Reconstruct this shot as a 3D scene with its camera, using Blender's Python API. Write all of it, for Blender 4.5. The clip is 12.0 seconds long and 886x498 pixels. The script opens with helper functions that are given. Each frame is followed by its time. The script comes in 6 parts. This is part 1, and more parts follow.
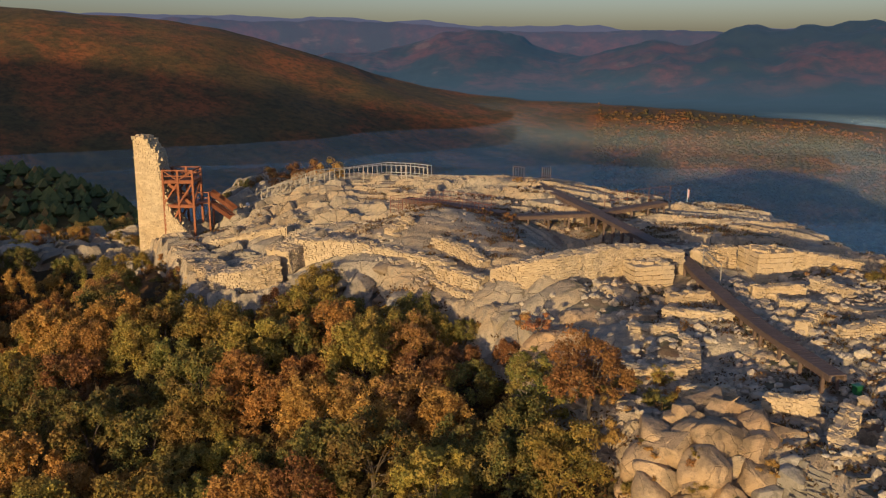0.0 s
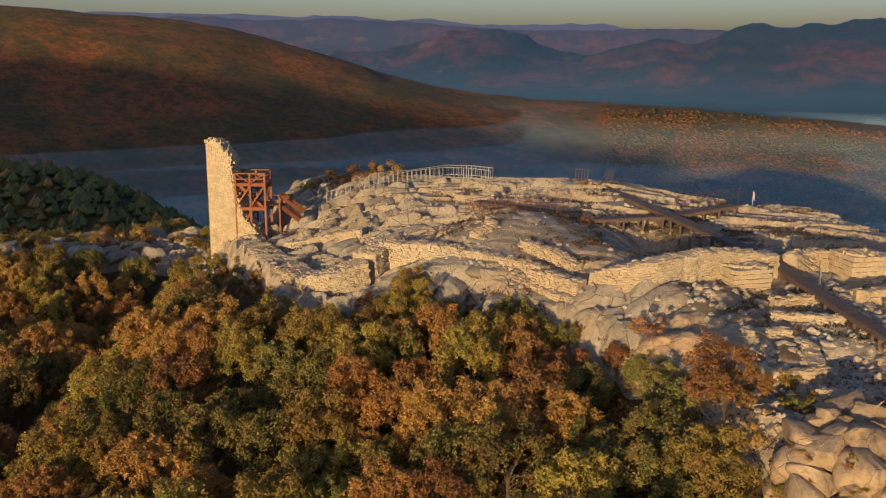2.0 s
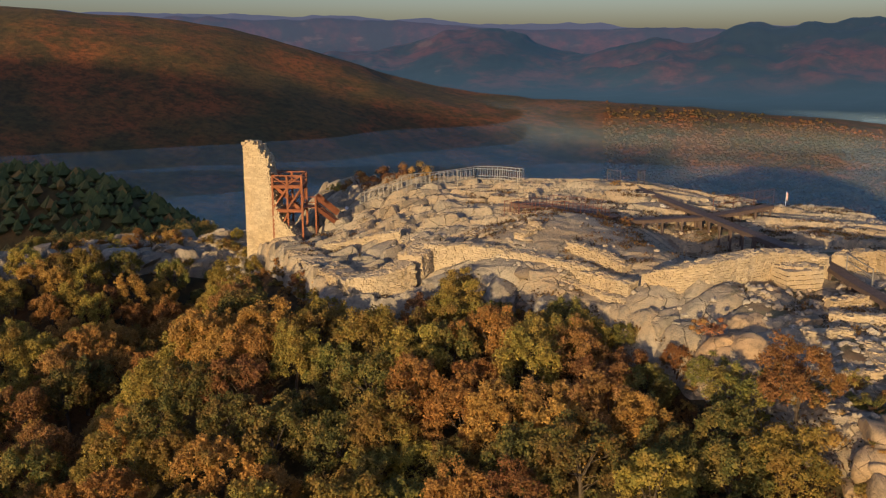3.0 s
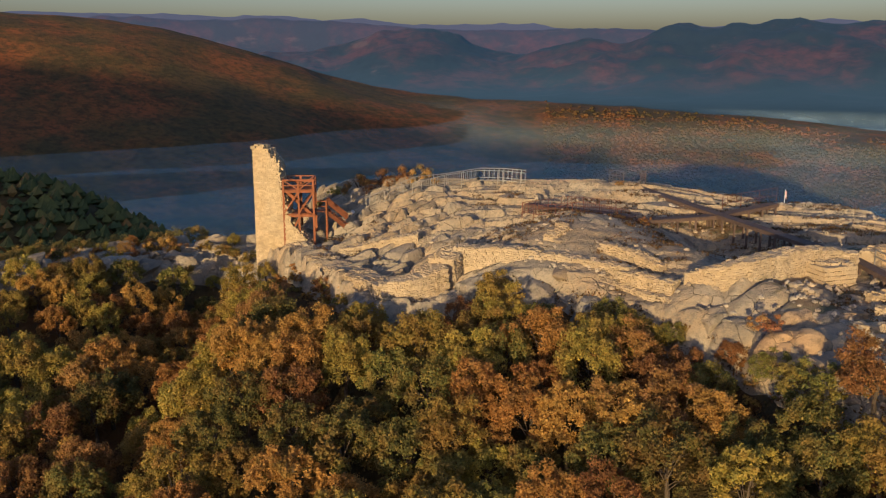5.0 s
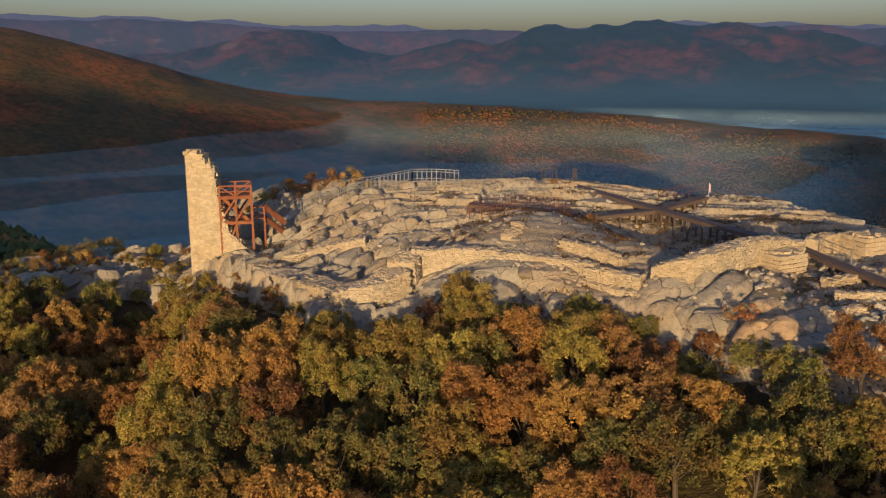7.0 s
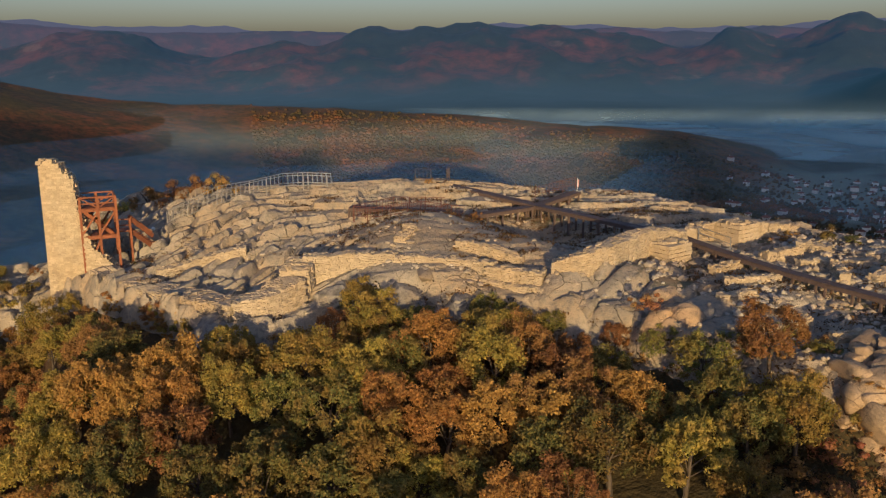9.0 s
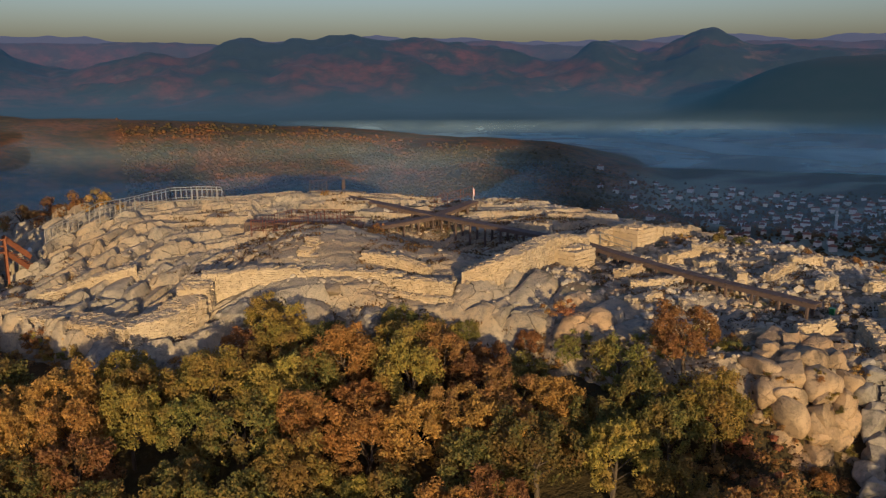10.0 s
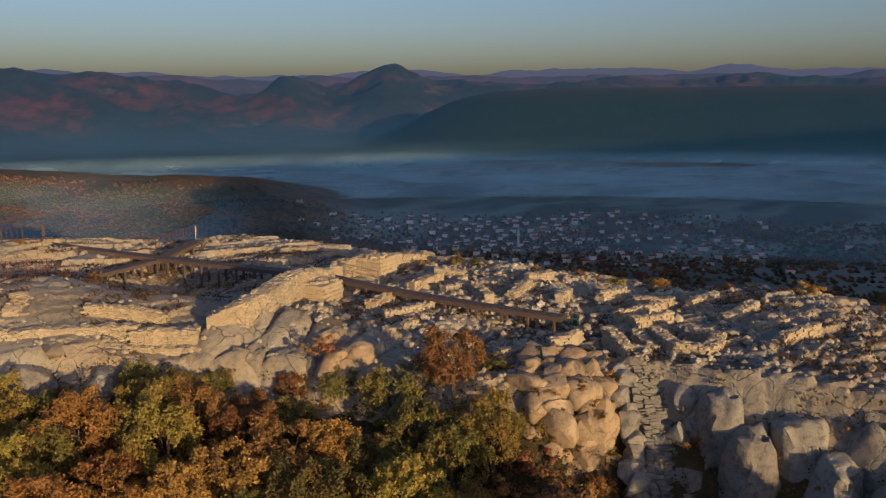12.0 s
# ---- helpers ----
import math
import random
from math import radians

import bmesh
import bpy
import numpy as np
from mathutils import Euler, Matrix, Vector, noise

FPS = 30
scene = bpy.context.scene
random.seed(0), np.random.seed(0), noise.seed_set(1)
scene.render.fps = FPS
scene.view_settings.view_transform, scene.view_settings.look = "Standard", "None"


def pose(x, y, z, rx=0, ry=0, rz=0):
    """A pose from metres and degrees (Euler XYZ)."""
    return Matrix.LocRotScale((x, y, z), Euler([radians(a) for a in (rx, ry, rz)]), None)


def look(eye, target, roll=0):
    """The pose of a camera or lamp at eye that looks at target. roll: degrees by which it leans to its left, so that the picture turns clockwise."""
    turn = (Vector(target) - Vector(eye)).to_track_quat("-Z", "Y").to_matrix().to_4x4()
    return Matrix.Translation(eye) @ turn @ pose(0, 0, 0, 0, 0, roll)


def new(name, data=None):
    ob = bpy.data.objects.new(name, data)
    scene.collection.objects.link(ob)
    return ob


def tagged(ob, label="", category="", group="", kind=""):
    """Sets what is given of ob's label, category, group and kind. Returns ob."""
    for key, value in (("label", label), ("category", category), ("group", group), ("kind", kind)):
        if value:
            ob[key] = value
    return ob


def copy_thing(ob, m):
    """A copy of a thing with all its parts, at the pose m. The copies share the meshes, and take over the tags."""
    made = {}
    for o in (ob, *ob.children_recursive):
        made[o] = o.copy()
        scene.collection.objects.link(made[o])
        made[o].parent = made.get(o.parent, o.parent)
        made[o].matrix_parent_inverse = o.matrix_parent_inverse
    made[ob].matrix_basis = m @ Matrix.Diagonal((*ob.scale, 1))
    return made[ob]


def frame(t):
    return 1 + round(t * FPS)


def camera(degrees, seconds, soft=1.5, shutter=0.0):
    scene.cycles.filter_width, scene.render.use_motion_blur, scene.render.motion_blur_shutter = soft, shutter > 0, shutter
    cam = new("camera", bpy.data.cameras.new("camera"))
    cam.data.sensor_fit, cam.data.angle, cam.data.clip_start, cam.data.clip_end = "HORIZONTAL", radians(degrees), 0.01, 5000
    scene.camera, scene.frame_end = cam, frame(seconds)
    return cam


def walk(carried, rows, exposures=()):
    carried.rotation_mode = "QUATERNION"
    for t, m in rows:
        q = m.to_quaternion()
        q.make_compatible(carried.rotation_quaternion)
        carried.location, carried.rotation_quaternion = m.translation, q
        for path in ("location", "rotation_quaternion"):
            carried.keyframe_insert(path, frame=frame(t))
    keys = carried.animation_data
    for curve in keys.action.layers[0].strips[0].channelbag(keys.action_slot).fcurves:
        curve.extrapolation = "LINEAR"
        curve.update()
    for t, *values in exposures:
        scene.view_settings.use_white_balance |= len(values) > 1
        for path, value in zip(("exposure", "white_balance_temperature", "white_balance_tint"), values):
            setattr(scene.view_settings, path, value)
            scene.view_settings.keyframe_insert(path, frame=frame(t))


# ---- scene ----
# ---- camera and its flight ----
cam = camera(55.0, 12.0, soft=1.25)
PATH = [
    (0.0, 0.00, 0.00, 30.00, 0.00, -12.90, 0.30),
    (0.5, -1.13, -0.11, 30.12, 0.02, -12.91, 0.32),
    (1.0, -2.51, -0.21, 30.20, 0.06, -12.93, 0.33),
    (1.5, -3.90, -0.37, 30.29, 0.10, -12.95, 0.33),
    (2.0, -5.49, -0.56, 30.40, 0.18, -12.99, 0.28),
    (2.5, -7.02, -0.72, 30.51, 0.21, -13.01, 0.22),
    (3.0, -8.64, -0.86, 30.61, 0.05, -13.03, 0.12),
    (3.5, -10.22, -0.91, 30.65, -0.54, -13.00, 0.12),
    (5.5, -16.39, -0.31, 30.78, -6.15, -12.99, 0.05),
    (6.0, -17.74, 0.07, 30.75, -8.28, -12.97, 0.02),
    (6.5, -18.96, 0.48, 30.72, -10.41, -12.94, 0.00),
    (7.0, -20.14, 0.99, 30.67, -12.66, -12.92, -0.11),
    (9.0, -23.56, 3.45, 30.50, -24.11, -12.85, -0.27),
    (9.5, -24.23, 4.16, 30.44, -27.86, -12.70, -0.20),
    (10.0, -24.74, 5.07, 30.26, -32.45, -12.07, -0.15),
    (10.5, -25.00, 5.90, 30.11, -37.17, -11.49, -0.21),
    (11.0, -25.12, 6.76, 30.03, -42.33, -10.96, -0.33),
    (11.5, -25.30, 7.54, 29.99, -47.31, -10.47, -0.40),
    (12.0, -25.40, 8.45, 29.88, -52.72, -9.92, -0.47),
]
walk(cam, [(t, pose(x, y, z, 90 + tilt, 0, turn) @ pose(0, 0, 0, 0, 0, roll)) for t, x, y, z, turn, tilt, roll in PATH],
     exposures=[(0.0, 0.46, 5600, 11), (7.0, 0.44, 5420, 11), (12.0, 0.26, 5380, 12)])

# ---- light: low morning sun from the south side, clear sky ----
SUN_AZ, SUN_EL = 203.0, 6.8  # degrees clockwise from +y, and above the horizon
world = bpy.data.worlds.new("sky")
scene.world = world
world.use_nodes = True
wn = world.node_tree.nodes
sky = wn.new("ShaderNodeTexSky")
sky.sky_type, sky.sun_disc = "NISHITA", False
sky.sun_elevation, sky.sun_rotation = radians(SUN_EL), radians(SUN_AZ)
sky.air_density, sky.dust_density, sky.ozone_density = 1.0, 2.3, 2.1
tint = wn.new("ShaderNodeMix")
tint.data_type, tint.blend_type = "RGBA", "MULTIPLY"
tint.inputs[0].default_value = 1.0
tint.inputs[7].default_value = (1.10, 0.975, 1.04, 1)
world.node_tree.links.new(sky.outputs[0], tint.inputs[6])
world.node_tree.links.new(tint.outputs[2], wn["Background"].inputs[0])
wn["Background"].inputs[1].default_value = 0.125
TO_SUN = Vector((math.sin(radians(SUN_AZ)) * math.cos(radians(SUN_EL)), math.cos(radians(SUN_AZ)) * math.cos(radians(SUN_EL)), math.sin(radians(SUN_EL))))
sun_data = bpy.data.lights.new("sun", "SUN")
sun_data.energy, sun_data.angle, sun_data.color = 4.4, radians(0.6), (1.0, 0.63, 0.245)
sun = new("sun", sun_data)
sun.matrix_world = look(TO_SUN * 100, (0, 0, 0))

# ---- small tools ----
def hash01(ix, iy, seed):
    n = (ix.astype(np.int64) * 374761393 + iy.astype(np.int64) * 668265263 + seed * 974634777) & 0xFFFFFFFF
    n = ((n ^ (n >> 13)) * 1274126177) & 0xFFFFFFFF
    return ((n ^ (n >> 16)) & 0xFFFFFF) / float(0xFFFFFF)


def vnoise(x, y, seed=0):
    """Smooth value noise, 0 to 1."""
    ix, iy = np.floor(x), np.floor(y)
    fx, fy = x - ix, y - iy
    fx, fy = fx * fx * (3 - 2 * fx), fy * fy * (3 - 2 * fy)
    a, b = hash01(ix, iy, seed), hash01(ix + 1, iy, seed)
    c, d = hash01(ix, iy + 1, seed), hash01(ix + 1, iy + 1, seed)
    return (a * (1 - fx) + b * fx) * (1 - fy) + (c * (1 - fx) + d * fx) * fy


def fbm(x, y, octaves=4, seed=0):
    out, amp, total = 0.0, 1.0, 0.0
    for o in range(octaves):
        out = out + amp * vnoise(x, y, seed + o * 17)
        total += amp
        x, y, amp = x * 2.03 + 5.1, y * 2.03 + 9.7, amp * 0.5
    return out / total


def cells(x, y, seed=0, jitter=0.9):
    """Voronoi cells: nearest and second distance, and the nearest cell's offset and two random numbers."""
    ix, iy = np.floor(x), np.floor(y)
    f1 = np.full(x.shape, 9.0)
    f2 = np.full(x.shape, 9.0)
    ox, oy, r1, r2 = (np.zeros(x.shape) for _ in range(4))
    for dx in (-1, 0, 1):
        for dy in (-1, 0, 1):
            cx, cy = ix + dx, iy + dy
            px = cx + 0.5 + jitter * (hash01(cx, cy, seed) - 0.5)
            py = cy + 0.5 + jitter * (hash01(cx, cy, seed + 1) - 0.5)
            d = np.hypot(x - px, y - py)
            near = d < f1
            f2 = np.where(near, f1, np.minimum(f2, d))
            ox, oy = np.where(near, x - px, ox), np.where(near, y - py, oy)
            r1 = np.where(near, hash01(cx, cy, seed + 2), r1)
            r2 = np.where(near, hash01(cx, cy, seed + 3), r2)
            f1 = np.where(near, d, f1)
    return f1, f2, ox, oy, r1, r2


def sstep(a, b, x):
    t = np.clip((x - a) / (b - a), 0, 1)
    return t * t * (3 - 2 * t)


def mesh_from(name, verts, faces, material, smooth=False):
    me = bpy.data.meshes.new(name)
    me.from_pydata(verts, [], faces)
    me.materials.append(material)
    if smooth:
        me.polygons.foreach_set("use_smooth", np.ones(len(me.polygons), bool))
    me.update()
    return me


def grid_mesh(name, X, Y, Z, material, keep=None, wrap=False, smooth=True):
    """A sheet over a grid of points; keep: which vertices may bear faces."""
    n, m = X.shape
    idx = np.arange(n * m).reshape(n, m)
    if wrap:
        idx = np.concatenate([idx, idx[:1]], 0)
    quads = np.stack([idx[:-1, :-1], idx[1:, :-1], idx[1:, 1:], idx[:-1, 1:]], -1).reshape(-1, 4)
    if keep is not None:
        quads = quads[keep.ravel()[quads].any(1)]
    used, inv = np.unique(quads, return_inverse=True)
    co = np.stack([X.ravel(), Y.ravel(), Z.ravel()], -1)[used]
    quads = inv.reshape(-1, 4)
    me = bpy.data.meshes.new(name)
    me.vertices.add(len(co))
    me.vertices.foreach_set("co", co.ravel().astype(np.float32))
    me.loops.add(quads.size)
    me.loops.foreach_set("vertex_index", quads.ravel().astype(np.int32))
    me.polygons.add(len(quads))
    me.polygons.foreach_set("loop_start", (np.arange(len(quads)) * 4).astype(np.int32))
    me.polygons.foreach_set("use_smooth", np.full(len(quads), smooth))
    me.materials.append(material)
    me.update(calc_edges=True)
    me.validate()
    return me


def part(name, data, parent, label=""):
    """Links a mesh as one object under a thing or a part."""
    ob = new(name, data)
    ob.parent = parent
    if label:
        ob["label"] = label
    return ob


def bm_mesh(name, bm, material, smooth=False):
    me = bpy.data.meshes.new(name)
    bm.to_mesh(me)
    bm.free()
    me.materials.append(material)
    if smooth:
        me.polygons.foreach_set("use_smooth", np.ones(len(me.polygons), bool))
    return me


def box(bm, cx, cy, cz, sx, sy, sz, m=None):
    """A box centred at c with full sizes s, turned by m about the origin."""
    t = Matrix.LocRotScale((cx, cy, cz), None, (sx, sy, sz))
    bmesh.ops.create_cube(bm, size=1.0, matrix=(m @ t) if m else t)


def beam(bm, a, b, w, h):
    """A square bar from a to b."""
    a, b = Vector(a), Vector(b)
    d = b - a
    q = d.to_track_quat("X", "Z").to_matrix().to_4x4()
    bmesh.ops.create_cube(bm, size=1.0, matrix=Matrix.Translation((a + b) / 2) @ q @ Matrix.Diagonal((d.length, w, h, 1)))

# ---- materials ----
class Nodes:
    """A short way to write a node material."""

    def __init__(self, name, roughness=0.85):
        self.mat = bpy.data.materials.new(name)
        self.mat.use_nodes = True
        self.tree = self.mat.node_tree
        self.bsdf = self.tree.nodes["Principled BSDF"]
        self.bsdf.inputs["Roughness"].default_value = roughness
        self.bsdf.inputs["Specular IOR Level"].default_value = 0.25
        self.where = self.add("ShaderNodeNewGeometry").outputs["Position"]

    def add(self, kind, **inputs):
        n = self.tree.nodes.new(kind)
        for k, v in inputs.items():
            self.put(n.inputs[k], v)
        return n

    def put(self, socket, v):
        if isinstance(v, bpy.types.NodeSocket):
            self.tree.links.new(v, socket)
        else:
            socket.default_value = v

    def noise(self, scale, detail=4.0, rough=0.55, vector=None, warp=0.0):
        n = self.add("ShaderNodeTexNoise", Scale=scale, Detail=detail, Roughness=rough, Distortion=warp)
        self.put(n.inputs["Vector"], vector or self.where)
        return n.outputs["Fac"]

    def ramp(self, fac, *stops):
        n = self.add("ShaderNodeValToRGB", Fac=fac)
        el = n.color_ramp.elements
        while len(el) < len(stops):
            el.new(0.5)
        for e, (p, c) in zip(el, stops):
            e.position = p
            e.color = (*c, 1) if isinstance(c, tuple) else (c, c, c, 1)
        return n.outputs["Color"]

    def mix(self, fac, a, b, blend="MIX"):
        n = self.add("ShaderNodeMix")
        n.data_type, n.blend_type = "RGBA", blend
        for s, v in ((n.inputs[0], fac), (n.inputs[6], a), (n.inputs[7], b)):
            self.put(s, (*v, 1) if isinstance(v, tuple) else v)
        return n.outputs[2]

    def math(self, op, a, b=0.0):
        n = self.add("ShaderNodeMath")
        n.operation = op
        self.put(n.inputs[0], a)
        self.put(n.inputs[1], b)
        return n.outputs[0]

    def cracks(self, scale, width, warp=0.5):
        """Thin lines where cells of broken rock meet: 1 in the line, 0 beside it."""
        n = self.add("ShaderNodeTexNoise", Scale=scale * 0.9, Detail=4.0, Vector=self.where)
        v = self.add("ShaderNodeVectorMath", Vector=n.outputs["Color"])
        v.operation = "SCALE"
        v.inputs["Scale"].default_value = warp / scale
        w = self.add("ShaderNodeVectorMath")
        self.put(w.inputs[0], self.where)
        self.put(w.inputs[1], v.outputs[0])
        t = self.add("ShaderNodeTexVoronoi", Scale=scale, Vector=w.outputs[0])
        t.feature = "DISTANCE_TO_EDGE"
        return self.ramp(t.outputs["Distance"], (0.0, 1.0), (width, 0.0))

    def axis(self, k, vector=None):
        n = self.add("ShaderNodeSeparateXYZ", Vector=vector or self.where)
        return n.outputs[k]

    def stretch(self, sx, sy, sz):
        n = self.add("ShaderNodeMapping", Vector=self.where)
        n.inputs["Scale"].default_value = (sx, sy, sz)
        return n.outputs[0]

    def done(self, colour, height=None, bump=0.3, distance=0.05):
        self.put(self.bsdf.inputs["Base Color"], (*colour, 1) if isinstance(colour, tuple) else colour)
        if height is not None:
            b = self.add("ShaderNodeBump", Height=height, Strength=bump, Distance=distance)
            self.tree.links.new(b.outputs[0], self.bsdf.inputs["Normal"])
        return self.mat


def rock_material(name, pale, warm, dark, lichen=0.5, crack=0.0):
    """Weathered stone: broad warm and pale zones, grey lichen blotches, pits and hair cracks."""
    m = Nodes(name, 0.9)
    big, mid, fine, speck = m.noise(0.22, 5, 0.6), m.noise(0.9, 5, 0.6), m.noise(3.2, 8, 0.68), m.noise(17.0, 4, 0.6)
    base = m.mix(m.ramp(big, (0.38, 0.0), (0.62, 1.0)), pale, warm)
    base = m.mix(m.math("MULTIPLY", m.ramp(mid, (0.50, 0.0), (0.64, 1.0)), lichen * 0.8), base, dark)
    base = m.mix(m.math("MULTIPLY", m.ramp(fine, (0.50, 0.0), (0.68, 1.0)), lichen), base, dark)
    base = m.mix(m.math("MULTIPLY", m.ramp(speck, (0.54, 0.0), (0.72, 1.0)), 0.4), base, tuple(v * 0.7 for v in dark))
    tone = m.add("ShaderNodeHueSaturation", Color=base)
    r = m.add("ShaderNodeNewGeometry").outputs["Random Per Island"]
    m.put(tone.inputs["Value"], m.math("ADD", 0.84, m.math("MULTIPLY", r, 0.32)))
    base = tone.outputs["Color"]
    streak = m.noise(1.3, 5, 0.6, m.stretch(0.3, 0.3, 3.2), 0.6)
    gap = m.math("MULTIPLY", m.math("MULTIPLY", m.cracks(0.8, 0.02, 0.9), crack), m.ramp(m.noise(0.45, 3), (0.42, 0.0), (0.56, 1.0)))
    base = m.mix(m.math("MULTIPLY", gap, 0.7), base, (0.07, 0.062, 0.05))
    h = m.math("ADD", m.math("MULTIPLY", fine, 0.8), m.math("ADD", m.math("MULTIPLY", speck, 0.3), m.math("MULTIPLY", streak, 0.5)))
    h = m.math("SUBTRACT", h, m.math("MULTIPLY", gap, 1.2))
    return m.done(base, h, 0.85, 0.12)


def bedrock_material():
    """Pale rock with long joints, and dry grass and moss in the flat hollows."""
    m = Nodes("weathered_bedrock", 0.9)
    big, mid, fine, speck = m.noise(0.16, 5, 0.6), m.noise(0.8, 6, 0.62), m.noise(3.2, 8, 0.68), m.noise(17.0, 4, 0.6)
    base = m.mix(m.ramp(big, (0.40, 0.0), (0.60, 1.0)), (0.365, 0.325, 0.255), (0.39, 0.305, 0.20))
    base = m.mix(m.math("MULTIPLY", m.ramp(mid, (0.47, 0.0), (0.62, 1.0)), 0.55), base, (0.21, 0.20, 0.172))
    base = m.mix(m.math("MULTIPLY", m.ramp(fine, (0.50, 0.0), (0.66, 1.0)), 0.5), base, (0.15, 0.142, 0.12))
    base = m.mix(m.math("MULTIPLY", m.ramp(speck, (0.54, 0.0), (0.70, 1.0)), 0.4), base, (0.13, 0.122, 0.105))
    up = m.axis(2, m.add("ShaderNodeNewGeometry").outputs["True Normal"])
    patch = m.math("MULTIPLY", m.ramp(m.noise(0.33, 7, 0.7), (0.51, 0.0), (0.56, 1.0)), m.ramp(up, (0.76, 0.0), (0.92, 1.0)))
    terrace = m.add("ShaderNodeMapRange", Value=m.axis(0))
    for k, v in zip(("From Min", "From Max", "To Min", "To Max"), (3.0, 10.0, 0.12, 0.8)):
        terrace.inputs[k].default_value = v
    patch = m.math("MULTIPLY", patch, terrace.outputs[0])
    grass = m.mix(m.ramp(m.noise(0.5, 4), (0.4, 0.0), (0.6, 1.0)), (0.15, 0.075, 0.04), (0.06, 0.07, 0.025))
    base = m.mix(patch, base, grass)
    streak = m.noise(1.1, 6, 0.62, m.stretch(0.35, 0.9, 2.4), 0.7)
    gap = m.math("MULTIPLY", m.cracks(0.55, 0.017, 0.9), m.ramp(m.noise(0.3, 3), (0.42, 0.0), (0.55, 1.0)))
    base = m.mix(m.math("MULTIPLY", gap, 0.35), base, (0.09, 0.08, 0.065))
    h = m.math("ADD", m.math("MULTIPLY", fine, 0.75), m.math("ADD", m.math("MULTIPLY", speck, 0.25), m.math("MULTIPLY", streak, 0.9)))
    h = m.math("SUBTRACT", h, m.math("MULTIPLY", gap, 0.7))
    return m.done(base, h, 0.9, 0.15)


ROCK = bedrock_material()
BOULDER = rock_material("boulder_rock", (0.297, 0.270, 0.221), (0.306, 0.230, 0.149), (0.135, 0.128, 0.108), 0.6, 0.3)
TAN = rock_material("tan_boulder_rock", (0.40, 0.31, 0.20), (0.37, 0.255, 0.145), (0.13, 0.108, 0.08), 0.8, 0.3)
GREYROCK = rock_material("smooth_grey_rock", (0.30, 0.285, 0.25), (0.25, 0.215, 0.17), (0.10, 0.098, 0.088), 0.85, 0.15)
MASONRY = rock_material("pale_limestone_masonry", (0.450, 0.378, 0.266), (0.423, 0.333, 0.211), (0.225, 0.203, 0.167), 0.35)
STEPSTONE = rock_material("grey_step_stone", (0.198, 0.189, 0.167), (0.180, 0.158, 0.126), (0.090, 0.088, 0.079), 0.6)
RUBBLE = rock_material("broken_pale_stone", (0.44, 0.40, 0.325), (0.41, 0.33, 0.235), (0.19, 0.178, 0.155), 0.4)
TOWER = rock_material("golden_tower_stone", (0.486, 0.410, 0.284), (0.459, 0.365, 0.225), (0.288, 0.243, 0.176), 0.35)


def ground_material():
    m = Nodes("autumn_ground", 0.95)
    a, b, c, e = m.noise(0.009, 6, 0.62), m.noise(0.03, 7, 0.7), m.noise(0.9, 6, 0.65), m.noise(0.16, 6, 0.75)
    col = m.mix(m.ramp(a, (0.42, 0.0), (0.58, 1.0)), (0.13, 0.082, 0.024), (0.25, 0.085, 0.026))
    col = m.mix(m.ramp(b, (0.44, 0.0), (0.58, 0.85)), col, (0.062, 0.056, 0.022))
    col = m.mix(m.math("MULTIPLY", m.ramp(e, (0.44, 0.0), (0.60, 1.0)), 0.7), col, (0.030, 0.028, 0.014))
    col = m.mix(m.math("MULTIPLY", m.ramp(c, (0.4, 0.0), (0.7, 1.0)), 0.3), col, (0.10, 0.068, 0.034))
    # fields and pasture on the valley floor
    low = m.add("ShaderNodeMapRange", Value=m.math("ADD", m.axis(2), m.math("MULTIPLY", m.noise(0.01, 3), 20)))
    for k, v in zip(("From Min", "From Max", "To Min", "To Max"), (-72, -88, 0.0, 0.85)):
        low.inputs[k].default_value = v
    field = m.mix(m.ramp(m.noise(0.006, 3, 0.5, m.stretch(1, 2.2, 1)), (0.44, 0.0), (0.60, 1.0)), (0.095, 0.105, 0.078), (0.25, 0.27, 0.215))
    col = m.mix(low.outputs[0], col, field)
    return m.done(col, m.math("ADD", c, m.math("MULTIPLY", e, 5.0)), 0.5, 0.3)


GROUND = ground_material()


def leaf_material(name, a, b, c):
    m = Nodes(name, 0.7)
    g = m.add("ShaderNodeNewGeometry")
    o = m.add("ShaderNodeObjectInfo")
    col = m.ramp(g.outputs["Random Per Island"], (0.0, a), (0.5, b), (1.0, c))
    # boughs that turn earlier or later than the rest
    bough = m.noise(0.75, 3, 0.5)
    col = m.mix(m.ramp(bough, (0.46, 0.0), (0.66, 0.75)), col, (0.29, 0.175, 0.046))
    col = m.mix(m.ramp(bough, (0.30, 0.6), (0.44, 0.0)), col, (0.085, 0.085, 0.024))
    hsv = m.add("ShaderNodeHueSaturation", Color=col)
    m.put(hsv.inputs["Hue"], m.math("ADD", 0.485, m.math("MULTIPLY", o.outputs["Random"], 0.03)))
    m.put(hsv.inputs["Value"], m.math("ADD", 0.78, m.math("MULTIPLY", o.outputs["Random"], 0.5)))
    m.put(hsv.inputs["Saturation"], 0.98)
    col = hsv.outputs["Color"]
    out = m.done(col)
    tr = m.add("ShaderNodeBsdfTranslucent", Color=col)
    mx = m.add("ShaderNodeMixShader", Fac=0.36)
    m.tree.links.new(m.bsdf.outputs[0], mx.inputs[1])
    m.tree.links.new(tr.outputs[0], mx.inputs[2])
    m.tree.links.new(mx.outputs[0], m.tree.nodes["Material Output"].inputs["Surface"])
    return out


